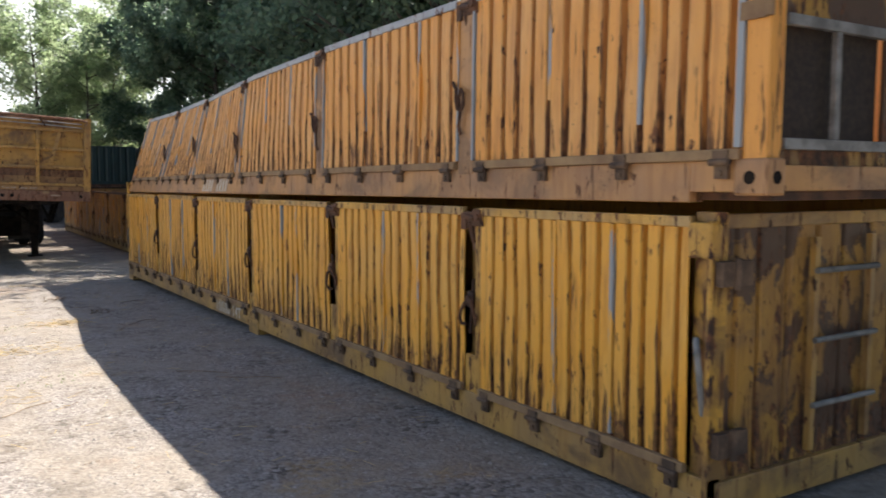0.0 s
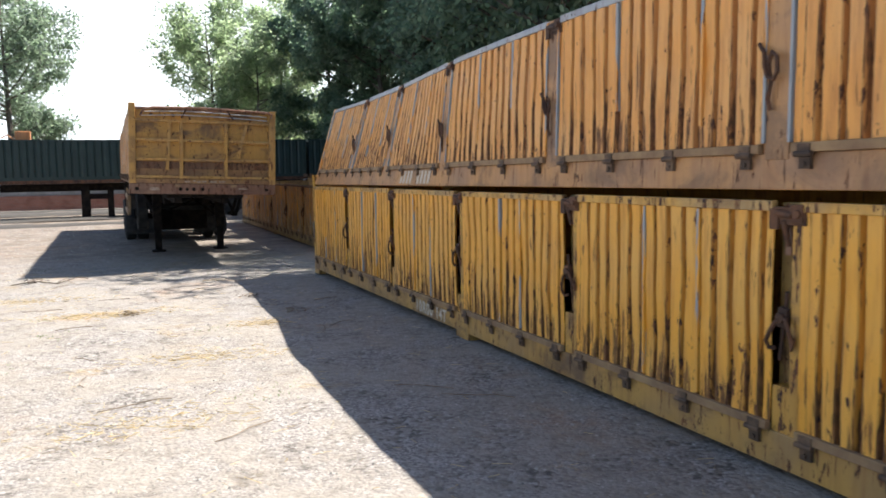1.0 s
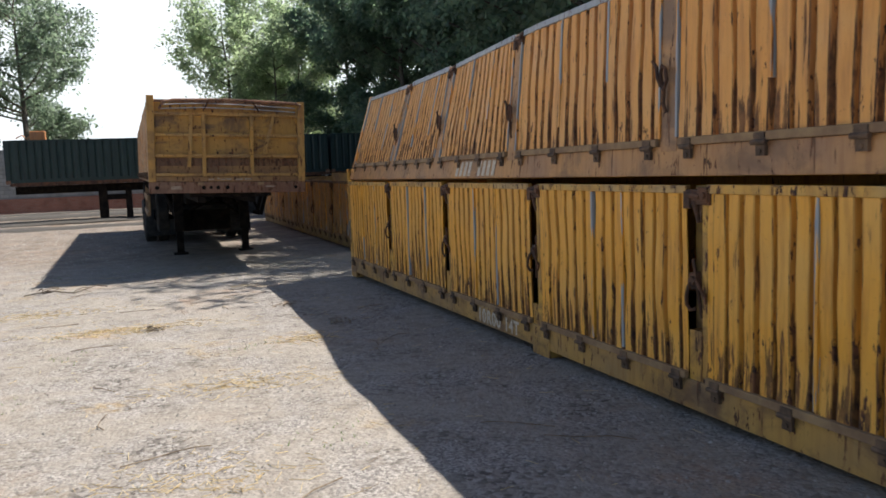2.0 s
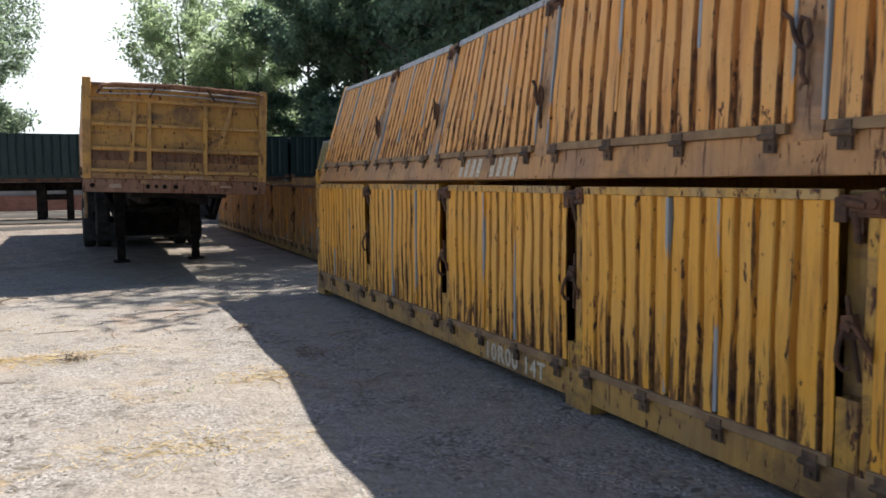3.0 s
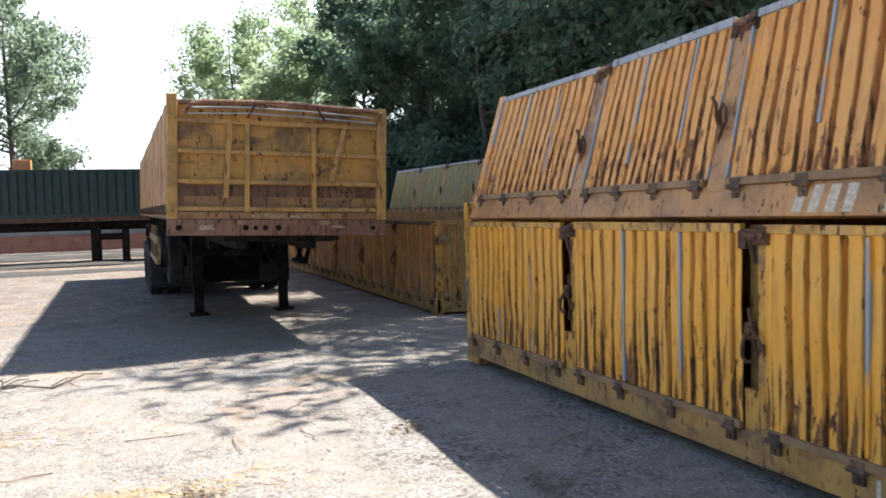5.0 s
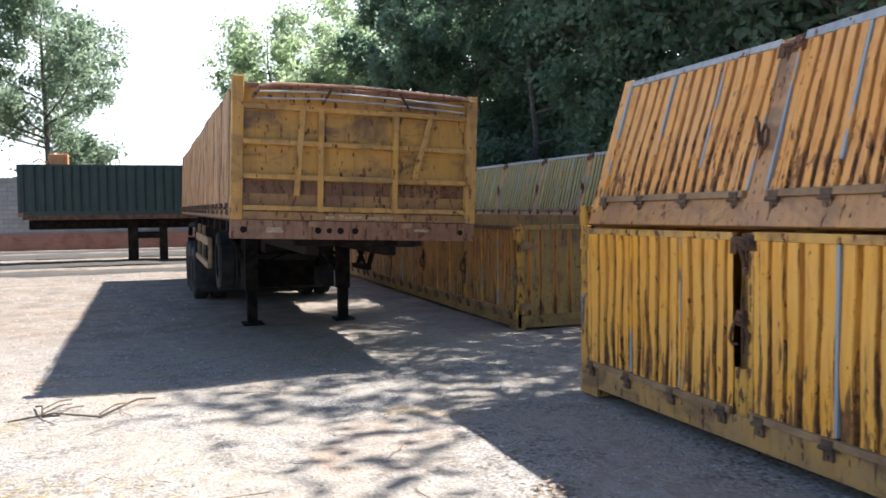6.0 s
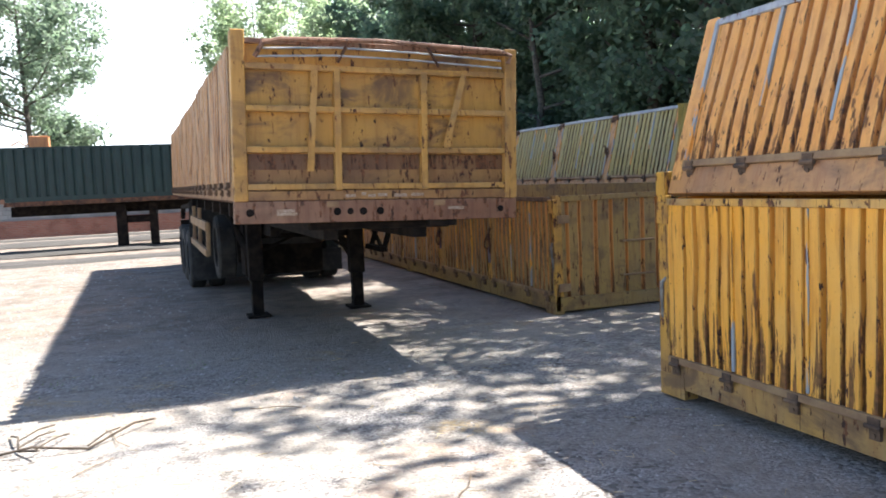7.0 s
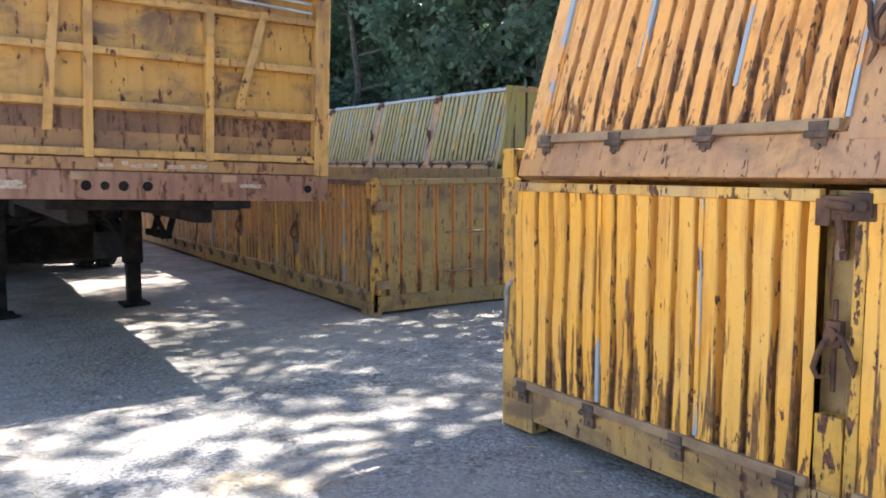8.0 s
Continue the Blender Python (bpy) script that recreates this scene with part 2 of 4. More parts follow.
def block_wall_material(name, a, b, mortar, bw, bh, gap):
    n = Nodes(name)
    c = n.add("TexCoord").outputs["Object"]
    s = n.add("SeparateXYZ")
    n.put(s.inputs[0], c)
    j = n.add("CombineXYZ")
    n.put(j.inputs[0], s.outputs[0])
    n.put(j.inputs[1], s.outputs[2])
    t = n.add("TexBrick")
    n.put(t.inputs["Vector"], j.outputs[0])
    n.put(t.inputs["Color1"], a)
    n.put(t.inputs["Color2"], b)
    n.put(t.inputs["Mortar"], mortar)
    t.inputs["Scale"].default_value = 1.0
    t.inputs["Mortar Size"].default_value = gap
    t.inputs["Brick Width"].default_value = bw
    t.inputs["Row Height"].default_value = bh
    stain = n.ramp(n.noise(c, 1.1, 5, 0.6), 0.45, 0.72, 0.0, 0.6)
    col = n.mix(stain, t.outputs[0], (a[0] * 0.45, a[1] * 0.45, a[2] * 0.42))
    return n.finish(col, 0.95, 0.0, t.outputs["Fac"], -0.5, 0.01)


M_BLOCK = block_wall_material("grey_block_wall", (0.26, 0.26, 0.25), (0.33, 0.32, 0.30), (0.19, 0.185, 0.18), 0.4, 0.2, 0.012)
M_BRICK = block_wall_material("red_brick_wall", (0.24, 0.085, 0.055), (0.30, 0.12, 0.08), (0.25, 0.20, 0.17), 0.22, 0.075, 0.010)


# ---- mesh helpers ----
class Build:
    """Collects corners and faces; warp maps a local place to its final one."""

    def __init__(self, warp=None):
        self.v, self.f, self.m = [], [], []
        self.warp = warp or (lambda x, y, z: (x, y, z))

    def box(self, x0, x1, y0, y1, z0, z1, mat=0, cuts=1):
        """A box; cuts divides it along y so that a warp can bend it."""
        k = len(self.v)
        for i in range(cuts + 1):
            y = y0 + (y1 - y0) * i / cuts
            for x, z in ((x0, z0), (x1, z0), (x1, z1), (x0, z1)):
                self.v.append(self.warp(x, y, z))
        for i in range(cuts):
            a, b = k + 4 * i, k + 4 * i + 4
            for j in range(4):
                jj = (j + 1) % 4
                self.f.append((a + j, b + j, b + jj, a + jj))
                self.m.append(mat)
        e = k + 4 * cuts
        self.f += [(k, k + 1, k + 2, k + 3), (e + 3, e + 2, e + 1, e)]
        self.m += [mat, mat]
        return self

    def rod(self, a, b, r, sides=8, mat=0, r2=None):
        a, b = Vector(a), Vector(b)
        u = (b - a).normalized()
        s = u.orthogonal().normalized()
        w = u.cross(s)
        k = len(self.v)
        for p, rr in ((a, r), (b, r if r2 is None else r2)):
            for i in range(sides):
                q = 2 * math.pi * i / sides
                self.v.append(self.warp(*(p + (s * math.cos(q) + w * math.sin(q)) * rr)))
        for i in range(sides):
            j = (i + 1) % sides
            self.f.append((k + i, k + j, k + sides + j, k + sides + i))
            self.m.append(mat)
        self.f += [tuple(k + sides - 1 - i for i in range(sides)), tuple(k + sides + i for i in range(sides))]
        self.m += [mat, mat]
        return self

    def tube(self, points, r, sides=8, mat=0):
        """One bent pipe through the points."""
        pts = [Vector(p) for p in points]
        k, n = len(self.v), len(pts)
        s = None
        for i, p in enumerate(pts):
            u = (pts[min(i + 1, n - 1)] - pts[max(i - 1, 0)]).normalized()
            s = u.orthogonal().normalized() if s is None else (s - u * s.dot(u)).normalized()
            w = u.cross(s)
            for j in range(sides):
                q = 2 * math.pi * j / sides
                self.v.append(self.warp(*(p + (s * math.cos(q) + w * math.sin(q)) * r)))
        for i in range(n - 1):
            for j in range(sides):
                a, b = k + i * sides + j, k + i * sides + (j + 1) % sides
                self.f.append((a, b, b + sides, a + sides))
                self.m.append(mat)
        e = k + (n - 1) * sides
        self.f += [tuple(k + sides - 1 - j for j in range(sides)), tuple(e + j for j in range(sides))]
        self.m += [mat, mat]
        return self

    def sheet(self, profile, h0, h1, rows=6, thick=0.006, dent=0.0, seed=0, swap=None):
        """A folded sheet: profile holds (y, depth, material) along y; it stands from h0 to h1, outward is -x."""
        k, n = len(self.v), len(profile)
        rnd = random.Random(seed)
        offs = [rnd.uniform(-50, 50) for _ in range(3)]
        for back in (0, 1):
            for r in range(rows + 1):
                h = h0 + (h1 - h0) * r / rows
                for y, d, _ in profile:
                    q = dent * noise.noise((y * 2.3 + offs[0], h * 2.1 + offs[1], offs[2])) + 0.5 * dent * noise.noise((y * 9 + offs[1], h * 3.0, offs[0]))
                    yy = y + 0.10 * dent * noise.noise((y * 5.0 + offs[2], h * 2.5 + offs[0], 3.3))
                    self.v.append(self.warp(-(d + q) + back * thick, yy, h))
        size = n * (rows + 1)
        for r in range(rows):
            for i in range(n - 1):
                a = k + r * n + i
                self.f.append((a, a + n, a + n + 1, a + 1))
                self.m.append(profile[i][2])
                a += size
                self.f.append((a, a + 1, a + n + 1, a + n))
                self.m.append(profile[i][2])
        for r in range(rows):
            for i in (0, n - 1):
                a = k + r * n + i
                self.f.append((a, a + size, a + n + size, a + n))
                self.m.append(profile[i - 1][2])
        for i in range(n - 1):
            for r in (0, rows):
                a = k + r * n + i
                self.f.append((a, a + 1, a + 1 + size, a + size))
                self.m.append(profile[i][2])
        return self

    def mesh(self, name, materials):
        me = bpy.data.meshes.new(name)
        me.from_pydata([tuple(p) for p in self.v], [], self.f)
        for m in materials if isinstance(materials, (list, tuple)) else [materials]:
            me.materials.append(m)
        me.polygons.foreach_set("material_index", self.m)
        bm = bmesh.new()
        bm.from_mesh(me)
        bmesh.ops.recalc_face_normals(bm, faces=bm.faces[:])
        bm.to_mesh(me)
        bm.free()
        return me


def part(name, build, materials, parent, label="", bevel=0.0, at=None):
    """One mesh object under a thing or under a part."""
    me = build.mesh(name, materials) if isinstance(build, Build) else build
    ob = new(name, me)
    ob.parent = parent
    if at is not None:
        ob.matrix_basis = at
    if label:
        tagged(ob, label)
    if bevel:
        b = ob.modifiers.new("bevel", "BEVEL")
        b.width, b.segments, b.limit_method = bevel, 2, "ANGLE"
    return ob


def thing(name, m, label, category, group="", kind=""):
    ob = new(name)
    ob.empty_display_size = 0.2
    ob.matrix_basis = m
    return tagged(ob, label, category, group, kind)


def setting(name, build, materials, label, category, bevel=0.0):
    ob = part(name, build, materials, None, bevel=bevel)
    return tagged(ob, label, category, "", "structure")


# ---- ground ----
def ground_height(y):
    return -0.05 - 0.0115 * (min(max(y, -10.0), 16.0) - 2.6)


def ground_z(x, y):
    z = ground_height(y)
    z += 0.025 * noise.noise((x * 0.7, y * 0.7, 0.0)) + 0.010 * noise.noise((x * 3.1, y * 3.1, 5.0))
    if x < 8 and 33.0 < y < 43.0:
        z += 0.07 * max(0.0, math.sin((y + 0.25 * math.sin(x * 0.8)) * 2.4)) ** 2
    return z


def build_ground():
    xs = [-900, -300, -120, -60, -40, -30] + [-24 + 1.0 * i for i in range(19)] + [-5 + 0.16 * i for i in range(69)] + [6.5 + 1.5 * i for i in range(16)] + [34, 45, 60, 120, 300, 900]
    ys = [-900, -300, -100, -40, -20, -10] + [-6 + 1.0 * i for i in range(6)] + [0.2 * i for i in range(125)] + [25 + 0.35 * i for i in range(75)] + [52, 55, 60, 70, 90, 150, 300, 900]
    b = Build()
    b.v = [(x, y, ground_z(x, y)) for y in ys for x in xs]
    n = len(xs)
    b.f = [(j * n + i, j * n + i + 1, (j + 1) * n + i + 1, (j + 1) * n + i) for j in range(len(ys) - 1) for i in range(n - 1)]
    b.m = [0] * len(b.f)
    g = setting("ground", b, M_GROUND, "pale crushed-stone yard with dust, straw and tyre-worn patches", "ground")
    for p in g.data.polygons:
        p.use_smooth = True


build_ground()


# ---- stacked cargo bodies ----
def ribbed(y0, y1, count, depth, ridge=0.72, edge=0.05):
    """A corrugated profile: flat ridges (material 0) and darker grooves (material 1)."""
    out = [(y0, 0.0, 0), (y0 + edge, 0.0, 1)]
    p = (y1 - y0 - 2 * edge) / count
    cuts = [i + 0.16 * math.sin(i * 12.9898 + y0 * 7.3 + count) * (0 < i < count) for i in range(count + 1)]
    start, step = y0 + edge, p
    for i in range(count):
        a, p = start + cuts[i] * step, (cuts[i + 1] - cuts[i]) * step
        g = step * (1 - ridge) * (1.0 + 0.22 * math.sin(i * 4.1 + y0 * 3.7))
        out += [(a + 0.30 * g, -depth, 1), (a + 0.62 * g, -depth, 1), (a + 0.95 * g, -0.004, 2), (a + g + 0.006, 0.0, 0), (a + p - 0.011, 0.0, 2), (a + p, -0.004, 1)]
    a = y1 - edge
    out = out[:-1] + [(a, 0.0, 0), (y1, 0.0, 0)]
    return out


def hinge_mesh():
    b = Build()
    b.box(-0.030, 0.0, -0.042, 0.042, -0.030, 0.024)
    b.rod((-0.030, -0.055, -0.030), (-0.030, 0.055, -0.030), 0.016)
    b.box(-0.020, 0.004, -0.036, 0.036, -0.105, -0.044)
    b.rod((-0.03, 0.0, -0.08), (-0.012, 0.0, -0.08), 0.014)
    return b.mesh("hinge", M_HINGE)


def latch_mesh():
    """A hinged hook on a rod, with its handle and a bent keeper."""
    b = Build()
    b.rod((0.03, 0.012, -0.19), (0.02, 0.004, 0.15), 0.010)
    b.tube([(-0.004, 0.0, 0.03), (-0.03, 0.015, 0.0), (-0.038, 0.035, -0.05), (-0.03, 0.055, -0.10), (-0.012, 0.05, -0.135), (0.004, 0.025, -0.13)], 0.011)
    b.tube([(0.0, -0.01, 0.035), (-0.022, -0.045, 0.025), (-0.026, -0.075, -0.02), (-0.016, -0.088, -0.065)], 0.010)
    b.v += [(-0.012, -0.055, -0.045), (-0.016, -0.10, -0.055), (-0.014, -0.088, -0.115), (0.0, -0.055, -0.045), (-0.004, -0.10, -0.055), (-0.002, -0.088, -0.115)]
    k = len(b.v) - 6
    b.f += [(k, k + 1, k + 2), (k + 5, k + 4, k + 3), (k, k + 3, k + 4, k + 1), (k + 1, k + 4, k + 5, k + 2), (k + 2, k + 5, k + 3, k)]
    b.m += [0] * 5
    b.rod((-0.022, 0.0, 0.028), (0.02, 0.0, 0.028), 0.026, 10)
    b.box(-0.006, 0.03, -0.03, 0.026, -0.02, 0.075)
    return b.mesh("latch", M_RUST)


def chain_mesh():
    b = Build()
    b.tube([(-0.025, 0.09, 0.16), (-0.03, 0.05, 0.11), (-0.045, 0.035, 0.03), (-0.05, 0.01, -0.03), (-0.05, -0.03, -0.05), (-0.045, -0.055, -0.01), (-0.035, -0.045, 0.07),
            (-0.03, -0.01, 0.10), (-0.03, 0.02, 0.05), (-0.025, 0.015, -0.06), (-0.025, 0.04, -0.14), (-0.02, 0.03, -0.20)], 0.012, 7)
    return b.mesh("hook", M_RUST)


HINGE, LATCH, HOOK = hinge_mesh(), latch_mesh(), chain_mesh()


def cargo_body(name, m, bounds, label, group, upper, tall, warp, mats, seed, ribs=14, end="", far_end=True, detail=True, end_mat=None):
    """A steel cargo body with drop sides. Local y runs along it, outward is -x, z up from its base; bounds are the panels' limits along y."""
    ridge, groove, beam, edges = mats
    body = thing(name, m, label, "cargo body", group)
    rnd = random.Random(seed)
    L0, L1 = bounds[0], bounds[-1]
    cut = len(bounds) * 3
    wide = 2.42
    # sill beam with feet
    b = Build(warp)
    if upper:
        b.box(0.0, 0.10, L0, L0 + 0.42, 0.05, 0.195, 0, 2)
        b.box(0.0, 0.10, L0 + 0.42, L1, 0.0, 0.195, 0, cut)
    else:
        b.box(0.0, 0.10, L0, L1, 0.0, 0.195, 0, cut)
    if not upper:
        for y0, y1 in ((L0, L0 + 0.28), ((L0 + L1) / 2 - 0.30, (L0 + L1) / 2 + 0.02), (L1 - 0.30, L1)):
            b.box(-0.006, 0.12, y0, y1, -0.075, 0.10, 0, 2)
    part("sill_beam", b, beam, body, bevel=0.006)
    b = Build(warp)
    b.box(0.08, wide, L0 + 0.02, L1 - 0.02, 0.012, 0.16, 0, cut)
    part("floor_plate", b, M_RUST, body)
    b = Build(warp)
    b.box(wide, wide + 0.06, L0, L1, 0.0, tall + (0.0 if upper else 0.10), 0, cut)
    part("rear_side", b, ridge, body)
    for i, (a, c) in enumerate(zip(bounds, bounds[1:])):
        half = 0.115 if upper else 0.10
        y0 = a + (half if i else 0.13)
        y1 = c - (half if i < len(bounds) - 2 else 0.13)
        b = Build(warp)
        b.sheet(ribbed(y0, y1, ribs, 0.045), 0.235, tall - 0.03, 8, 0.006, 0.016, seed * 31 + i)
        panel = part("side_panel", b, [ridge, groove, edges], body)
        b = Build(warp)
        b.box(-0.026, 0.012, y0, y1, 0.195, 0.245, 0, 6)
        part("lower_rail", b, M_LEDGE, panel, "worn brown lower rail", 0.005)
        b = Build(warp)
        b.box(-0.014, 0.030, y0, y1, tall - 0.055, tall + rnd.uniform(-0.004, 0.006), 0, 6)
        part("upper_rail", b, M_BARE if upper else (M_TOPRAIL if detail and ridge is M_RIDGE else M_HINGE), panel, "bare grey upper rail" if upper else "peeling upper rail", 0.005)
        if not detail:
            continue
        for q in (0.30 + rnd.uniform(-0.06, 0.06), 0.62 + rnd.uniform(-0.06, 0.06)):
            yq = y0 + 0.05 + (y1 - y0 - 0.1) / ribs * (round(q * ribs) + 0.02)
            top = tall - 0.06
            b = Build(warp)
            b.box(-0.012, 0.030, yq - 0.012, yq + 0.012, 0.26 + (rnd.uniform(0.1, 0.5) if upper else 0.0), top)
            part("seam_strip", b, M_UPSTRIP if upper else M_STRIP, panel, "grey strip with peeling paint")
        for q in (0.045, 0.35, 0.66, 0.955):
            yq = y0 + (y1 - y0) * q
            part("hinge", HINGE, None, panel, "rusty hinge", 0.0, Matrix.Translation(warp(-0.004, yq, 0.215)))
    # posts
    for i, c in enumerate(bounds):
        first, last = i == 0, i == len(bounds) - 1
        b = Build(warp)
        if first or last:
            s = 1 if first else -1
            if first and not upper:
                b.box(0.035, 0.11, c, c + 0.135, 0.05, tall + 0.02)
                b.box(-0.004, 0.05, c + 0.0, c + 0.03, 0.10, tall - 0.02)
            else:
                b.box(-0.004, 0.10, *sorted((c, c + s * 0.125)), 0.10, tall + 0.02)
            if last and not upper:
                b.box(-0.008, 0.09, c - 0.10, c + 0.012, tall + 0.018, tall + 0.20)
            post = part("corner_post", b, ridge if upper else M_CORNER, body, bevel=0.006)
            if upper and detail:
                e = Build(warp)
                e.box(-0.018, 0.03, *sorted((c + s * 0.128, c + s * 0.162)), 0.25, tall - 0.02)
                part("edge_strip", e, M_UPSTRIP, post, "grey strip with peeling paint")
            if detail and not upper:
                e = Build(warp)
                e.tube([(0.02, c + s * 0.10, 0.86), (-0.02, c + s * 0.06, 0.80), (0.0, c + s * 0.04, 0.55), (0.02, c + s * 0.05, 0.50)], 0.016)
                part("catch", e, M_WORNSTEEL, post, "bent grey catch")
                e = Build(warp)
                e.box(-0.014, 0.06, *sorted((c - s * 0.004, c + s * 0.14)), tall - 0.20, tall - 0.03)
                part("top_bracket", e, M_CORNER, post, "rusty top bracket", 0.01)
            continue
        if upper:
            b.box(-0.004, 0.05, c - 0.085, c + 0.085, 0.16, tall - 0.01, 0)
            b.box(0.012, 0.048, c - 0.15, c + 0.15, 0.16, tall - 0.02, 0)
            post = part("post", b, beam, body, "", 0.004)
            for s in (-1, 1):
                e = Build(warp)
                e.box(-0.016, 0.02, c + s * 0.092 - 0.009, c + s * 0.092 + 0.009, 0.25, tall - 0.02)
                part("edge_strip", e, M_UPSTRIP, post, "grey strip with peeling paint")
        else:
            b.box(0.004, 0.10, c - 0.096, c - 0.02 - 0.012 * (i % 3), 0.16, tall - 0.03)
            b.box(0.012, 0.10, c - 0.03, c + 0.095, 0.15, 0.38 + 0.07 * (i % 3))
            post = part("post", b, M_CORNER, body, "", 0.004)
            # The recess shadow is painted into this back plate's dark colour.
            e = Build(warp)
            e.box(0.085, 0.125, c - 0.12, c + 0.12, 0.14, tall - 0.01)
            part("post_back", e, M_SHADE_YELLOW, post, "grimy, shade-darkened back of the post")
            e = Build(warp)
            e.box(0.045, 0.07, c + 0.015, c + 0.06, tall - 0.24 - 0.05 * (i % 2), tall - 0.10)
            part("rust_plate", e, M_RAIL, post, "orange rusted plate")
        if detail:
            e = Build(warp)
            e.box(-0.010, 0.05, c - 0.13, c + 0.12, tall - 0.125, tall - 0.03)
            e.box(-0.024, 0.0, c - 0.12, c - 0.03, tall - 0.11, tall - 0.015)
            e.box(-0.020, 0.0, c + 0.05, c + 0.115, tall - 0.15, tall - 0.04)
            e.rod((-0.022, c - 0.09, tall - 0.065), (-0.04, c - 0.09, tall - 0.065), 0.024, 10)
            e.rod((-0.016, c - 0.05, tall - 0.075), (-0.016, c + 0.07, tall - 0.06), 0.020)
            e.rod((-0.004, c + 0.02, tall - 0.10), (0.02, c + 0.01, tall - 0.24), 0.022, 8, 0, 0.014)
            part("top_bracket", e, M_RUST, post, "rusty top bracket", 0.005)
            hy = (0.46 if upper else 0.55) * tall + rnd.uniform(-0.05, 0.05)
            part("hook" if upper else "latch", HOOK if upper else LATCH, None, post, "rusty latch", 0.0,
                 Matrix.Translation(warp(-0.006, c + 0.02, hy)) @ pose(0, 0, 0, rnd.uniform(-14, 14), 0, 0) @ Matrix.Scale(1.0 if upper else 1.12, 4))
    # end walls
    b = Build(warp)
    if not end == "window":
        prof = ribbed(0.12, wide - 0.02, 10, 0.035, 0.8)
        e = Build(lambda x, y, z: warp(y, L0 + 0.02 - 0.0 + x, z))
        e.sheet(prof, 0.16, tall - 0.03, 4, 0.006, 0.012, seed + 5)
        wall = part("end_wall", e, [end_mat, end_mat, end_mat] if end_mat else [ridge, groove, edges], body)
    else:
        x0, x1, xm, w0, w1 = 0.14, 0.93, 0.50, 0.27, 0.80
        b.box(0.10, wide, L0 + 0.03, L0 + 0.05, 0.16, w0)
        wall = part("end_wall", b, M_ENDRUST_SHADE, body)
        for xa, xb, za, zb in ((0.10, wide, w1, tall), (0.10, x0, w0, w1), (x1, wide, w0, w1)):
            e = Build(warp)
            e.box(xa, xb, L0 + 0.03, L0 + 0.05, za, zb)
            part("end_wall_panel", e, M_ENDRUST_SHADE, wall)
        e = Build(warp)
        e.box(x0, x1, L0 + 0.075, L0 + 0.085, w0, w1)
        part("mesh_screen", e, M_BLACKHOLE, wall, "dark rusty wire mesh")
        e = Build(warp)
        e.box(x0 - 0.02, x1 + 0.02, L0 - 0.005, L0 + 0.03, w1 - 0.02, w1 + 0.03)
        e.box(x0 - 0.02, x1 + 0.02, L0 - 0.005, L0 + 0.03, w0 - 0.03, w0 + 0.02)
        e.box(xm - 0.02, xm + 0.02, L0 - 0.003, L0 + 0.028, w0 + 0.02, w1 - 0.02)
        part("window_frame", e, M_WORNSTEEL, wall, "grey steel window frame", 0.004)
        e = Build(warp)
        e.box(-0.014, 0.11, L0 - 0.020, L0 + 0.16, 0.035, 0.20)
        casting = part("corner_casting", e, beam, body, "worn corner casting with lifting holes", 0.012)
        for p, q in (((-0.016, L0 + 0.075, 0.115), (0.0, L0 + 0.075, 0.115)), ((0.05, L0 - 0.022, 0.115), (0.05, L0, 0.115))):
            e = Build(warp)
            e.rod(p, q, 0.030, 14)
            part("casting_hole", e, M_DARK, casting, "dark lifting hole")
        e = Build(warp)
        e.box(-0.02, 0.06, L0 + 0.02, L0 + 0.15, 0.80, 0.88)
        e.rod((-0.03, L0 - 0.01, 0.80), (-0.03, L0 - 0.01, 0.92), 0.02)
        e.rod((-0.03, L0 - 0.01, 0.92), (0.03, L0 - 0.03, 0.90), 0.018)
        part("corner_catch", e, M_LEDGE, body, "bent corner catch")
    e = Build(warp)
    e.box(0.06, wide, L0 - 0.012, L0 + 0.06, 0.055 if upper else 0.0, 0.17)
    part("end_sill", e, beam, body, bevel=0.006)
    e = Build(warp)
    e.box(0.10, wide, L0 - 0.006, L0 + 0.05, tall - 0.06, tall + 0.01)
    part("end_header", e, beam, body, bevel=0.006)
    if end == "step":
        for z in (0.40, 0.84):
            e = Build(warp)
            e.tube([(0.95, L0 + 0.0, z), (0.95, L0 - 0.05, z), (1.42, L0 - 0.05, z), (1.42, L0 + 0.0, z)], 0.014)
            part("step", e, M_LEDGE, body, "bent steel step")
        for z in (0.30, 1.16):
            e = Build(warp)
            e.box(0.04, 0.20, L0 - 0.035, L0, z - 0.05, z + 0.05)
            part("door_hinge", e, M_LEDGE, body, "heavy door hinge", 0.004)
    if end == "ladder":
        e = Build(warp)
        for x in (0.76, 1.26):
            e.box(x - 0.02, x + 0.02, L0 - 0.035, L0 + 0.0, 0.22, tall - 0.12)
        ladder = part("ladder", e, beam, body, "welded ladder")
        for z in (0.46, 0.80, 1.16):
            e = Build(warp)
            e.rod((0.74, L0 - 0.045, z), (1.29, L0 - 0.045, z), 0.016)
            part("rung", e, M_WORNSTEEL, ladder, "worn grey rung")
        for z in (0.36, 1.18):
            e = Build(warp)
            e.box(0.02, 0.24, L0 - 0.045, L0, z - 0.06, z + 0.06)
            e.rod((0.12, L0 - 0.05, z - 0.075), (0.12, L0 - 0.05, z + 0.075), 0.02)
            part("door_hinge", e, M_HINGE, body, "heavy door hinge", 0.004)
    if far_end:
        e = Build(warp)
        e.box(0.06, wide, L1 - 0.06, L1, 0.0, tall)
        part("far_end_wall", e, ridge, body)
    return body


def slope_warp(slope):
    return lambda x, y, z: (x, y, z + slope * y)


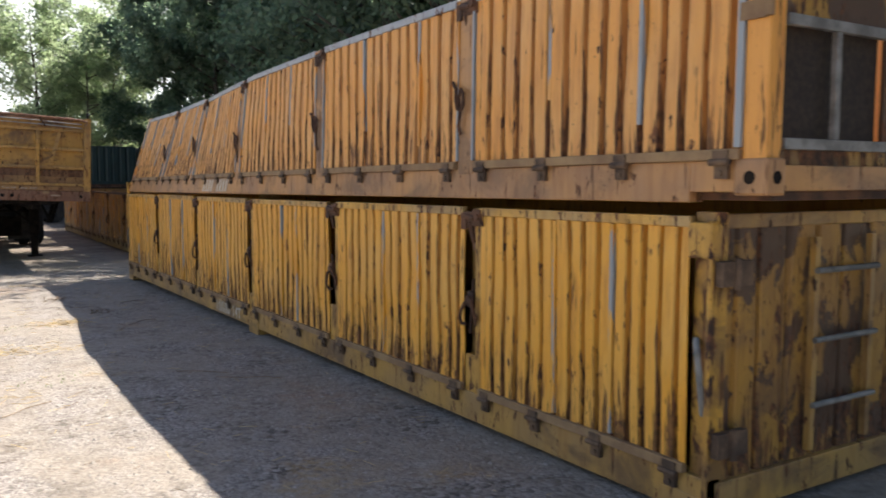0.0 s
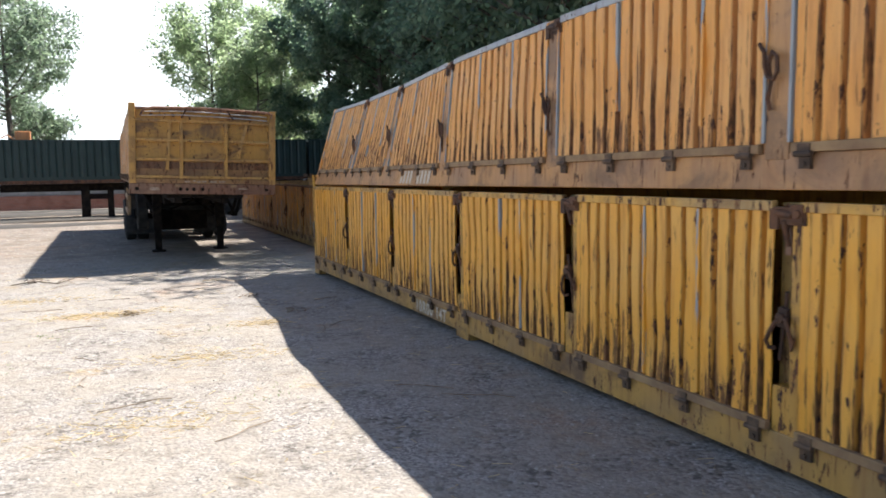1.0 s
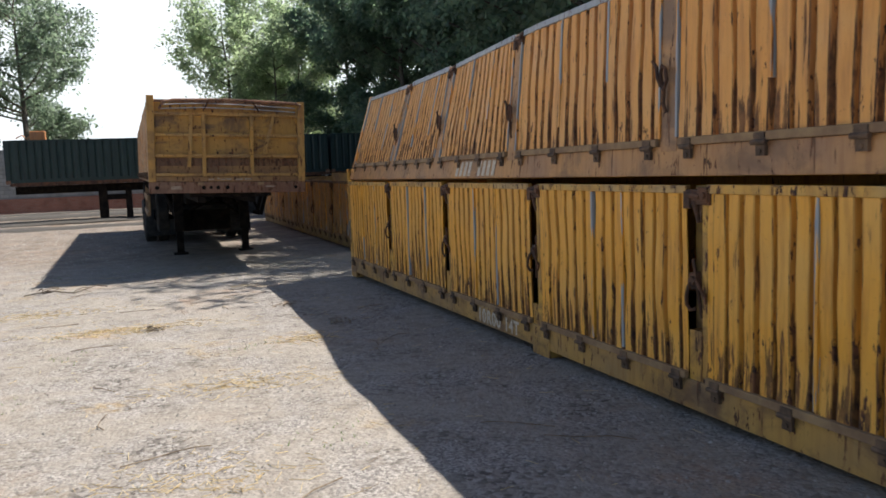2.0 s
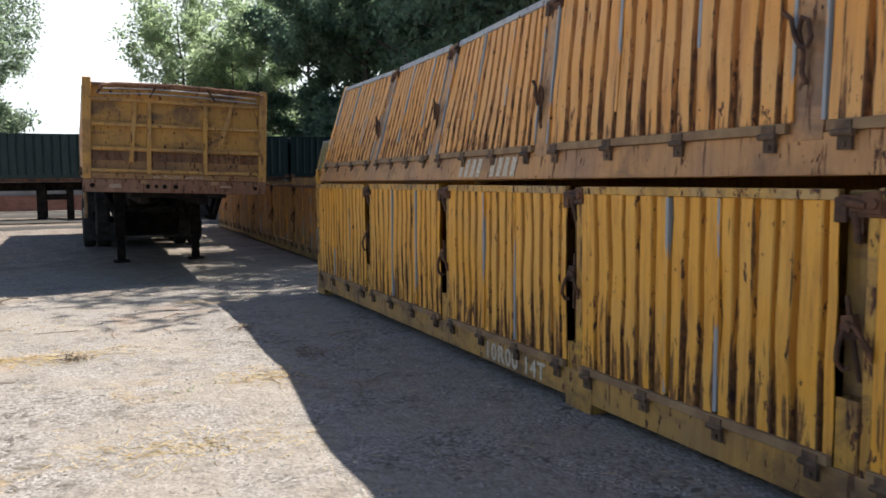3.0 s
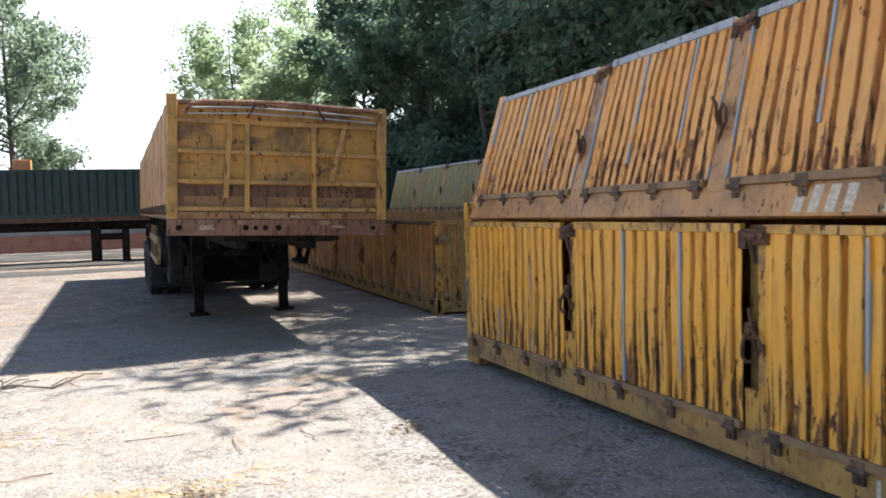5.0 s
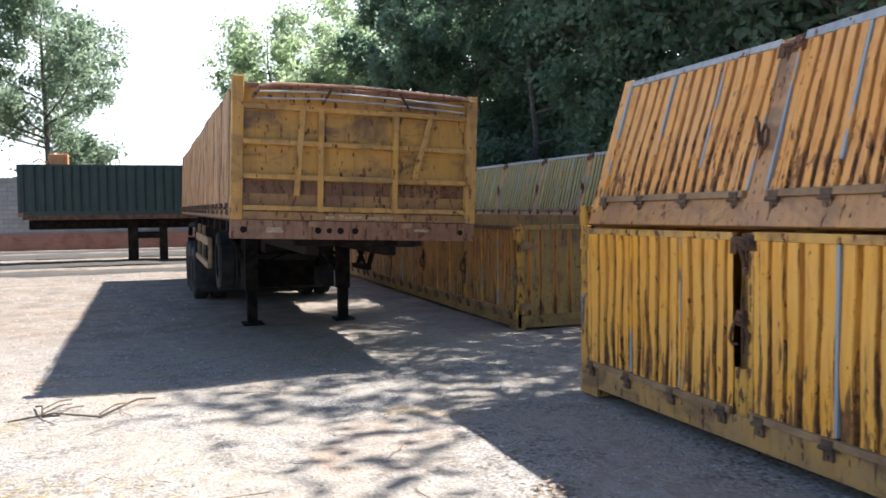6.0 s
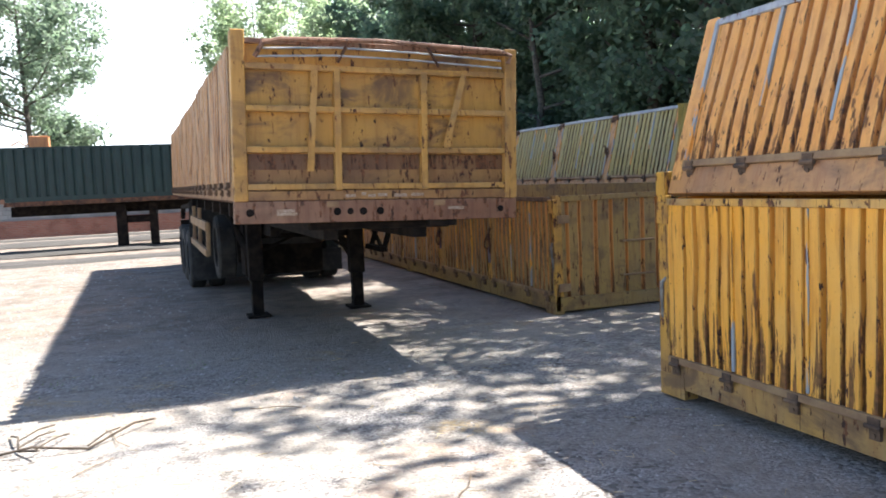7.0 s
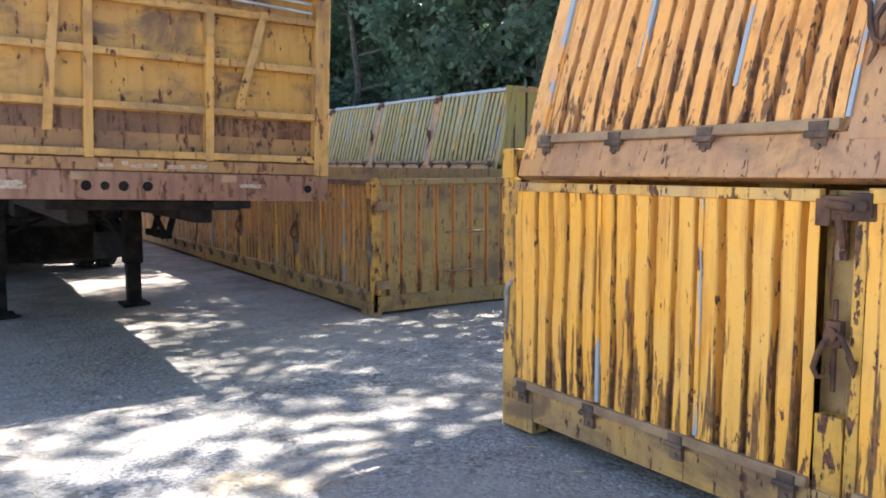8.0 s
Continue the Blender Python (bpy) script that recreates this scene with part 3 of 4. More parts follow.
def lean_warp(slope, leans):
    """Leans the side inward by an angle that changes along y; leans holds (y, degrees)."""
    ys, ds = [a for a, _ in leans], [b for _, b in leans]

    def warp(x, y, z):
        q = radians(float(np.interp(y, ys, ds)))
        zz = max(z - 0.0, 0.0)
        s, c = math.sin(q), math.cos(q)
        return (x * (c if x < 0.2 else 1.0) + zz * s * (1.0 if x < 0.2 else 0.0), y, z * (c if x < 0.2 else 1.0) - (x * s if x < 0.2 else 0.0) + slope * y)
    return warp


STACK_X, STACK_Y = 2.95, 2.62
LOW_MATS, UP_MATS = (M_RIDGE, M_GROOVE, M_BEAM, M_EDGE), (M_UPRIDGE, M_UPGROOVE, M_UPBEAM, M_UPEDGE)
low_body = cargo_body("cargo_body", pose(STACK_X, STACK_Y, -0.02), [0.0, 1.98, 4.20, 6.41, 8.57, 10.75, 12.96],
           "yellow ribbed steel cargo body with rusty drop sides, on gravel", "stacked cargo bodies", False, 1.45, slope_warp(-0.0065), LOW_MATS, 3, 14, "ladder", end_mat=M_ENDRUST_SHADE)
UP_WARP = lean_warp(-0.0085, [(0, 0.5), (4.5, 1.0), (6.7, 4.5), (9.0, 13.0), (11.0, 16.5), (13.1, 17.0)])
up_body = cargo_body("cargo_body", pose(STACK_X, STACK_Y - 0.27, 1.495), [0.0, 2.34, 4.76, 7.16, 9.22, 10.97, 13.10],
           "faded orange ribbed cargo body with bent leaning side, stacked on another", "stacked cargo bodies", True, 1.33,
           UP_WARP, UP_MATS, 7, 14, "window")
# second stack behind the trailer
# Tree shade on this body is put into its darker paint.
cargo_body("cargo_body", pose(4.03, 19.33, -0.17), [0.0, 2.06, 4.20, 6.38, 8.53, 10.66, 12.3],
           "shaded yellow ribbed cargo body with ladder on its end, on gravel", "stacked cargo bodies", False, 1.44, slope_warp(0.0), (M_SHADE_YELLOW, M_UPGROOVE, M_SHADE_YELLOW, M_UPGROOVE), 11, 14, "step")
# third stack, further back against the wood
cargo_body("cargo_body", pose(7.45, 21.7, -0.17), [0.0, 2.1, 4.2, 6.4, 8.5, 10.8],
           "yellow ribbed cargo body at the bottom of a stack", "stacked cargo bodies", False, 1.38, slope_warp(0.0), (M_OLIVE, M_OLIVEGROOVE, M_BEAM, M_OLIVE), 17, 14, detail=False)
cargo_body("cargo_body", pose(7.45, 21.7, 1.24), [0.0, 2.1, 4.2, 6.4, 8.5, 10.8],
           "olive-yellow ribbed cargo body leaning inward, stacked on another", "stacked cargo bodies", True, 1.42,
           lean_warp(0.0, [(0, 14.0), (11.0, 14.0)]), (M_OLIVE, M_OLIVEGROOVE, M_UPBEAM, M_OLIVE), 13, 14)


# ---- semi-trailer ----
def wheel(parent, x, y, z, r=0.52, w=0.27):
    n = 28
    b = Build()
    prof = [(0.62, 0.5), (0.93, 0.5), (1.0, 0.38), (1.0, -0.38), (0.93, -0.5), (0.62, -0.5)]
    for i in range(n):
        q = 2 * math.pi * i / n
        for rr, ww in prof:
            b.v.append((x + ww * w, y + r * rr * math.cos(q), z + r * rr * math.sin(q)))
    k = len(prof)
    for i in range(n):
        for j in range(k):
            b.f.append((i * k + j, i * k + (j + 1) % k, ((i + 1) % n) * k + (j + 1) % k, ((i + 1) % n) * k + j))
            b.m.append(0)
    wh = part("wheel", b, M_TYRE, parent, "dusty black wheel")
    b = Build()
    b.rod((x - 0.02, y, z), (x + 0.05, y, z), r * 0.63, 24)
    b.rod((x - w * 0.45, y, z), (x + 0.06, y, z), r * 0.28, 16)
    part("rim", b, M_DARK, wh, "dark steel rim")


def drop_side(parent, y0, y1, z0, z1, x, sign, mat, seed, ribs=11):
    b = Build(lambda px, py, pz: sagging(x + sign * px, py, pz))
    b.sheet(ribbed(y0, y1, ribs, 0.06, 0.48), z0 + 0.135, z1, 6, 0.006, 0.014, seed)
    p = part("side_panel", b, mat, parent)
    for q in (0.05, 0.35, 0.66, 0.95):
        part("hinge", HINGE, None, p, "rusty hinge", 0.0, Matrix.Translation(sagging(x - 0.004 * sign, y0 + (y1 - y0) * q, z0 + 0.13)) @ pose(0, 0, 0, 0, 0, 0 if sign > 0 else 180))
    return p


def raised(x, y, z):
    """The body rides 0.2 m above its chassis."""
    return (x, y, z + (0.2 if z > 0.6 else 0.0))


def sagging(x, y, z):
    """The trailer's body rides on its springs and hangs over to one side by two degrees."""
    if z <= 0.6:
        return (x, y, z)
    return (x + 0.035 * (z - 1.19), y, z + 0.26 - 0.035 * x)


def semi_trailer(m):
    t = thing("semi_trailer", m, "yellow ribbed semi-trailer on landing legs, front wall rusty", "trailer")
    W, L, z1 = 2.67, 13.2, 2.80
    # base rail with holes' rims
    b = Build(sagging)
    b.box(0.0, W, 0.0, 0.10, 1.19, 1.385)
    rail = part("base_rail", b, M_RAIL, t, "red-brown front rail", 0.008)
    for x, r in ((0.13, 0.035), (0.90, 0.035), (1.02, 0.03), (1.14, 0.035), (1.30, 0.035), (2.50, 0.03)):
        b = Build(sagging)
        b.rod((x, -0.004, 1.285), (x, 0.03, 1.285), r, 14)
        part("hole", b, M_DARK, rail, "dark hole")
    for x in (0.86, 1.875):
        b = Build(sagging)
        b.box(x - 0.055, x + 0.055, -0.012, 0.02, 1.325, 1.375)
        part("reflector", b, M_LEDGE, rail, "small pale marker plate")
    b = Build(sagging)
    b.box(0.0, W, 0.008, 0.09, 1.39, 1.475)
    part("front_sill", b, M_TRAILERLOW, t, "", 0.006)
    b = Build(sagging)
    b.box(0.10, W - 0.10, 0.075, 0.09, 1.475, 1.80)
    part("front_sheet_low", b, M_TRAILERLOW, t, "brown rusted lower sheet")
    b = Build(sagging)
    b.box(0.10, W - 0.10, 0.075, 0.09, 1.80, 2.76)
    for x0, x1 in ((0.12, 0.885), (0.955, 1.70), (1.77, 2.55)):
        e = Build(sagging)
        e.box(x0, x1, 0.070, 0.074, 1.66, 1.80)
        part("scorched_patch", e, M_SCORCH, t, "dark rust band under the rib")
    front = part("front_sheet", b, M_TRAILERSHEET, t)
    for z in (1.51, 1.835, 2.19, 2.55):
        b = Build(sagging)
        b.box(0.10, W - 0.10, 0.0, 0.075, z - 0.026, z + 0.026)
        part("cross_rib", b, M_TRAILER, front, "", 0.006)
    for x in (0.92, 1.735):
        b = Build(sagging)
        b.box(x - 0.03, x + 0.03, -0.008, 0.075, 1.475, 2.55)
        part("upright_rib", b, M_TRAILER, front, "", 0.006)
    for x in (0.0, W - 0.12):
        b = Build(sagging)
        b.box(x, x + 0.12, -0.01, 0.14, 1.385, z1 + (0.05 if x == 0 else 0.0))
        post = part("corner_post", b, M_TRAILER, t, "", 0.01)
        # Added plate that keeps sunlight from passing through the corner gap.
        b = Build(sagging)
        b.box(*((0.04, 0.09) if x == 0 else (W - 0.09, W - 0.04)), 0.14, 0.28, 1.50, 2.76)
        part("corner_return", b, M_RUST, post, "dark rusty plate added to block light at the corner gap")
    b = Build(sagging)
    b.box(0.10, W - 0.10, 0.0, 0.06, 2.74, 2.785)
    part("top_rail", b, M_RAIL, t, "rusty top rail", 0.006)
    for z, d in ((2.715, -0.02), (2.645, -0.03)):
        b = Build(sagging)
        pts = [(0.22, d, z - 0.02), (0.9, d - 0.01, z + 0.012), (1.6, d, z + 0.004), (2.50, d - 0.01, z - 0.035)]
        b.tube(pts, 0.009)
        part("tarp_rod", b, M_STEEL, t, "bright worn steel rod")
    for x, lean, zl in ((0.76, -0.08, 1.88), (2.18, -0.22, 2.05)):
        b = Build(sagging)
        top = 2.76
        b.v = [(x - 0.03, -0.03, top), (x + 0.03, -0.03, top), (x + lean + 0.03, -0.022, zl), (x + lean - 0.03, -0.022, zl), (x - 0.03, -0.02, top), (x + 0.03, -0.02, top), (x + lean + 0.03, -0.012, zl), (x + lean - 0.03, -0.012, zl)]
        b.f = [(0, 1, 2, 3), (7, 6, 5, 4), (0, 4, 5, 1), (1, 5, 6, 2), (2, 6, 7, 3), (3, 7, 4, 0)]
        b.m = [0] * 6
        part("strap", b, M_TRAILER, t, "flat yellow strap")
    b = Build(sagging)
    pts = [(0.20, -0.03, 2.62), (0.27, -0.045, 2.74), (0.42, -0.05, 2.775), (1.3, -0.05, 2.80), (2.46, -0.05, 2.765), (2.60, -0.04, 2.73), (2.57, -0.03, 2.66)]
    b.tube(pts, 0.022)
    part("tarp_pipe", b, M_RAIL, t, "bent rusty tarp pipe along the top")
    for x, l in ((1.02, 0.10), (1.75, -0.12)):
        b = Build(sagging)
        b.rod((x, -0.045, 2.78), (x - l, -0.03, 2.60), 0.014)
        part("tarp_stay", b, M_RUST, t, "bent rusty stay")
    for x0, x1, z in ((0.98, 1.07, 1.425), (1.13, 1.17, 1.44), (1.19, 1.26, 1.425), (1.28, 1.37, 1.43), (1.44, 1.56, 1.425), (1.60, 1.72, 1.43), (0.36, 0.52, 1.30), (0.36, 0.54, 1.27), (1.96, 2.12, 1.30)):
        b = Build(sagging)
        b.box(x0, x1, -0.004 if z < 1.35 else 0.004, 0.012, z - 0.014, z + 0.014)
        part("chalk_mark", b, M_FAINT, t, "faint chalk writing")
    # sides
    bounds = [0.20 + (L - 0.24) / 6 * i for i in range(7)]
    for side, (x, s) in enumerate(((0.0, 1), (W, -1))):
        b = Build(sagging)
        b.box(*sorted((x, x + s * 0.10)), 0.10, L, 1.39, 1.55)
        part("side_sill", b, M_TRAILERLOW, t, "", 0.006)
        for i, (a, c) in enumerate(zip(bounds, bounds[1:])):
            drop_side(t, a + 0.02, c - 0.06, 1.40, 2.74 + 0.03 * (i % 2), x, s, [M_TRAILERSIDE, M_SCORCH, M_UPGROOVE], 60 + i + side * 10)
            b = Build(sagging)
            b.box(*sorted((x + s * 0.02, x + s * 0.09)), c - 0.06, c + 0.02, 1.45, 2.78)
            part("side_post", b, M_TRAILERLOW, t)
    b = Build(sagging)
    b.box(0.1, W - 0.1, 0.1, L, 1.36, 1.42)
    part("floor_plate", b, M_RUST, t)
    b = Build(sagging)
    b.box(0.0, W, L, L + 0.06, 1.40, z1)
    part("tail_wall", b, M_TRAILER, t)
    # chassis
    for x in (0.80, 1.66):
        b = Build(sagging)
        b.box(x, x + 0.14, 0.15, 3.4, 1.02, 1.36)
        b.box(x, x + 0.14, 3.4, L, 0.88, 1.36)
        part("chassis_beam", b, M_DARK, t, "", 0.01)
    for y in (0.6, 1.5, 2.4, 3.6, 5.0, 6.4):
        b = Build(sagging)
        b.box(0.02, W - 0.02, y, y + 0.10, 1.24, 1.36)
        part("cross_beam", b, M_DARK, t)
    for x in (0.66, 2.06):
        b = Build(sagging)
        b.box(x - 0.10, x + 0.10, 3.95, 4.15, 0.50, 1.36)
        b.box(x - 0.13, x + 0.13, 3.92, 4.18, 1.12, 1.20)
        leg = part("landing_leg", b, M_DARK, t, "black landing leg", 0.01)
        b = Build(sagging)
        b.box(x - 0.075, x + 0.075, 3.975, 4.125, 0.02, 0.50)
        part("inner_leg", b, M_DARK, leg, "", 0.008)
        b = Build(sagging)
        b.box(x - 0.15, x + 0.15, 3.88, 4.22, 0.0, 0.035)
        part("foot_plate", b, M_DARK, leg, "", 0.006)
        for q in (-0.42, 0.42):
            b = Build(sagging)
            b.rod((x, 4.15, 0.62), (x + q * (1.36 - x), 4.95, 1.25), 0.03)
            part("brace", b, M_DARK, leg)
    b = Build(sagging)
    b.rod((0.74, 4.05, 0.86), (1.98, 4.05, 0.86), 0.028)
    b.rod((0.74, 4.12, 0.64), (1.98, 4.12, 1.18), 0.02)
    b.rod((1.98, 4.12, 0.64), (1.20, 4.12, 1.18), 0.02)
    part("leg_shaft", b, M_DARK, t)
    # coupling plate under the nose
    b = Build(sagging)
    b.box(0.66, 2.02, 0.12, 1.5, 1.115, 1.19)
    b.box(1.78, 2.06, 0.02, 0.30, 1.13, 1.20)
    part("coupling_plate", b, M_DARK, t, "black greasy coupling plate", 0.015)
    # side guard and tool box
    b = Build(sagging)
    for y in (4.05, 5.6, 6.9):
        b.box(0.06, 0.11, y, y + 0.09, 0.62, 1.06 if y < 5 else 1.30)
    b.box(0.04, 0.09, 4.0, 7.2, 0.61, 0.70)
    b.box(0.04, 0.09, 4.0, 7.2, 0.95, 1.07)
    part("side_guard", b, M_LEDGE, t, "worn brown side guard", 0.006)
    b = Build(sagging)
    b.box(2.10, 2.60, 3.75, 3.83, 1.06, 1.18)
    b.rod((2.56, 3.79, 1.12), (2.42, 3.79, 0.62), 0.04)
    b.rod((2.18, 3.79, 1.12), (2.40, 3.79, 0.64), 0.03)
    b.box(2.34, 2.46, 3.72, 4.5, 0.61, 0.68)
    b.rod((2.56, 4.45, 1.12), (2.42, 4.45, 0.62), 0.04)
    b.box(2.14, 2.22, 3.75, 4.5, 1.06, 1.14)
    part("wheel_carrier", b, M_DARK, t, "black hanging spare wheel carrier", 0.006)
    wheel(t, 0.36, 5.0, 0.92, 0.46, 0.25)
    b = Build(sagging)
    b.box(0.20, 0.70, 4.94, 5.06, 1.18, 1.36)
    b.box(0.50, 0.56, 4.9, 5.1, 0.80, 1.20)
    part("spare_carrier", b, M_DARK, t, "", 0.01)
    # Flaps made wide to hide the sunlit ground behind the trailer.
    for x in (0.47, 2.20):
        b = Build(sagging)
        b.box(x - 0.44, x + 0.44, 7.42, 7.45, 0.61, 1.30)
        b.box(x - 0.44, x + 0.44, 7.42, 7.45, 0.20, 0.60)
        part("mud_flap", b, M_TYRE, t, "black rubber mud flap widened to block bright gaps")
        b = Build(sagging)
        b.tube([(x - 0.34, 7.5, 0.95), (x - 0.34, 7.7, 1.14), (x - 0.34, 9.0, 1.20), (x - 0.34, 11.3, 1.14), (x - 0.34, 11.5, 0.9)], 0.05)
        part("mudguard_rail", b, M_DARK, t)
    # Invented boxes that block the bright gap under the frame.
    for y, z in ((5.75, 0.38), (6.75, 0.50)):
        b = Build(sagging)
        b.box(0.72, 1.95, y, y + 0.5, z, 1.20)
        part("tool_chest", b, M_DARK, t, "black box added under the frame to block bright gaps", 0.03)
    b = Build(sagging)
    b.box(0.15, W - 0.15, L - 0.1, L - 0.02, 0.62, 0.80)
    b.box(0.7, 0.78, L - 0.12, L - 0.02, 0.80, 1.3)
    b.box(1.9, 1.98, L - 0.12, L - 0.02, 0.80, 1.3)
    part("rear_bumper", b, M_DARK, t, "", 0.01)
    # Tank and flat tyre are added bulk to keep the underside dark.
    b = Build(sagging)
    b.rod((0.55, 6.3, 0.98), (2.05, 6.3, 0.98), 0.16, 18)
    part("air_tank", b, M_DARK, t, "black air tank added to fill the dark underside")
    b = Build(sagging)
    b.rod((1.3, 4.9, 0.72), (1.3, 4.9, 0.98), 0.50, 24)
    part("spare_tyre", b, M_TYRE, t, "spare tyre added flat under the chassis to fill the dark underside")
    for y in (7.6, 8.85, 10.15, 11.4):
        for x in (0.80, 1.66):
            b = Build(sagging)
            b.box(x - 0.02, x + 0.16, y - 0.06, y + 0.06, 0.58, 1.02)
            part("spring_hanger", b, M_DARK, t)
    for y in (8.2, 9.5, 10.8):
        for x in (0.14, 0.47, W - 0.47, W - 0.14):
            wheel(t, x, y, 0.52)
        b = Build(sagging)
        b.rod((0.3, y, 0.52), (W - 0.3, y, 0.52), 0.07, 12)
        part("axle", b, M_DARK, t)
    return t


semi_trailer(pose(-0.04, 17.45, -0.20))


# ---- green container on its chassis, far back ----
def green_container(m):
    t = thing("green_container", m, "dark green corrugated container on an orange trailer chassis", "container")
    L = 12.2
    for side, y in ((1, 0.0), (-1, 2.44)):
        b = Build(lambda px, py, pz: raised(py, y + side * px, pz))
        b.sheet(ribbed(0.12, L - 0.12, 44, 0.036, 0.55), 1.52, 2.92, 1, 0.006, 0.004, 5)
        part("side_wall", b, [M_GREEN, M_GREEN, M_GREEN], t)
    b = Build(raised)
    b.box(0.05, L - 0.05, 0.04, 2.40, 2.93, 2.96)
    part("roof", b, M_GREEN, t)
    for x in (0.0, L - 0.12):
        for y in (-0.01, 2.34):
            b = Build(raised)
            b.box(x, x + 0.12, y, y + 0.11, 1.36, 2.98)
            part("corner_post", b, M_GREEN, t, "", 0.01)
            b = Build(raised)
            b.box(x - 0.01, x + 0.15, y - 0.01, y + 0.12, 1.36, 1.50)
            part("corner_casting", b, M_RAIL, t, "orange corner casting", 0.01)
    for x in (0.02, L - 0.06):
        b = Build(raised)
        b.box(x, x + 0.04, 0.08, 2.36, 1.45, 2.96)
        part("end_wall", b, M_GREEN, t)
    for z0, z1, mt in ((2.92, 2.985, M_GREEN), (1.40, 1.53, M_GREEN), (1.27, 1.395, M_RUST)):
        for y in (0.0, 2.36):
            b = Build(raised)
            b.box(0.12, L - 0.12, y, y + 0.08, z0, z1)
            part("long_rail", b, mt, t)
    for y in (0.75, 1.55):
        b = Build(raised)
        b.box(0.2, L, y, y + 0.14, 0.95, 1.25)
        part("chassis_beam", b, M_DARK, t)
    for y in (0.45, 1.95):
        b = Build(raised)
        b.box(3.12, 3.42, y - 0.12, y + 0.12, 0.0, 1.2)
        b.box(3.05, 3.50, y - 0.16, y + 0.16, 0.0, 0.03)
        part("landing_leg", b, M_DARK, t)
    for y in (0.45, 1.95):
        b = Build(raised)
        b.box(4.10, 4.34, y - 0.10, y + 0.10, 0.0, 1.2)
        b.box(3.42, 4.10, y - 0.05, y + 0.05, 0.62, 0.80)
        part("support_post", b, M_DARK, t)
    for x in (7.6, 8.9, 10.2):
        for y in (0.2, 2.24):
            b = Build(raised)
            b.rod((x, y - 0.14, 0.5), (x, y + 0.14, 0.5), 0.5, 24)
            part("wheel", b, M_TYRE, t)
    return t


far_container = green_container(pose(-4.6, 37.0, -0.20))
copy_thing(far_container, pose(7.75, 37.1, -0.20))


# ---- boundary wall ----
b = Build()
b.box(-60, 60, 49.0, 49.25, 0.55, 3.0)
for i in range(-15, 16):
    b.box(i * 4.0 - 0.15, i * 4.0 + 0.15, 48.94, 49.0, 0.55, 3.02)
setting("wall_north", b, M_BLOCK, "grey concrete block boundary wall with pillars", "wall")
b = Build()
b.box(-60, 60, 48.92, 49.3, -0.5, 0.55)
setting("wall_base", b, M_BRICK, "red brick footing of the boundary wall", "wall")


# ---- writing on the sills ----
def letters(text, size, m, parent, label):
    cu = bpy.data.curves.new("writing", "FONT")
    cu.body, cu.size, cu.extrude = text, size, 0.001
    cu.space_character = 1.15
    cu.offset = 0.005
    tmp = bpy.data.objects.new("writing", cu)
    scene.collection.objects.link(tmp)
    bpy.context.view_layer.update()
    me = bpy.data.meshes.new_from_object(tmp.evaluated_get(bpy.context.evaluated_depsgraph_get()))
    bpy.data.objects.remove(tmp)
    me.materials.clear()
    me.materials.append(M_STENCIL)
    part("writing", me, None, parent, label, 0.0, m)


FACE = Matrix(((0, 0, -1, 0), (-1, 0, 0, 0), (0, 1, 0, 0), (0, 0, 0, 1)))
letters("10R00", 0.19, Matrix.Translation((-0.0035, 7.74, 0.03 - 0.0065 * 7.5)) @ FACE, low_body, "worn white stencilled characters")
letters("14T", 0.18, Matrix.Translation((-0.0035, 7.10, 0.03 - 0.0065 * 7.0)) @ FACE, low_body, "worn white stencilled characters")
for y0, n in ((8.12, 4), (7.52, 4)):
    for i in range(n):
        q = Build(lambda x, y, z: UP_WARP(x, y - 0.22 * (z - 0.1), z))
        q.box(-0.003, 0.004, y0 + 0.115 * i, y0 + 0.115 * i + 0.068, 0.022, 0.172)
        part("writing_bar", q, M_STENCIL, up_body, "worn white stencil mark")


# ---- loose ground cover ----
# Dark raised bands stand in for long cast shadows on the far ground.
def shadow_bands():
    n = Nodes("shadow_dark_soil")
    c = n.coords()
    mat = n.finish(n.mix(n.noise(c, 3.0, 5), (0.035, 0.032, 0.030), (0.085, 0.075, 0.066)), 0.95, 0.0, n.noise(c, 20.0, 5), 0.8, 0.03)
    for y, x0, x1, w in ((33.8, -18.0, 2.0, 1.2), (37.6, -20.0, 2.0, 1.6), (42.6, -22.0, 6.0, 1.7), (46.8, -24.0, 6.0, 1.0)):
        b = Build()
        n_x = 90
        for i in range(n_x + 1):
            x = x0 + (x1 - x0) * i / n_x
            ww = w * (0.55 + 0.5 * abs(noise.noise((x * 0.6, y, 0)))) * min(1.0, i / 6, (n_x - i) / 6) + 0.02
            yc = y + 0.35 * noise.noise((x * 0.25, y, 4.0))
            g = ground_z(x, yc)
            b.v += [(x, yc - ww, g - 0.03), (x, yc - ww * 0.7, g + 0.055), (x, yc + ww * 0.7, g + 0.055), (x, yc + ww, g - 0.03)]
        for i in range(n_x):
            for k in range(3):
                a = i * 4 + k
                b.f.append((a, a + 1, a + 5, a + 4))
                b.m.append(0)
        setting("soil_ridge", b, mat, "long low dark band standing in for a cast shadow", "soil")


shadow_bands()


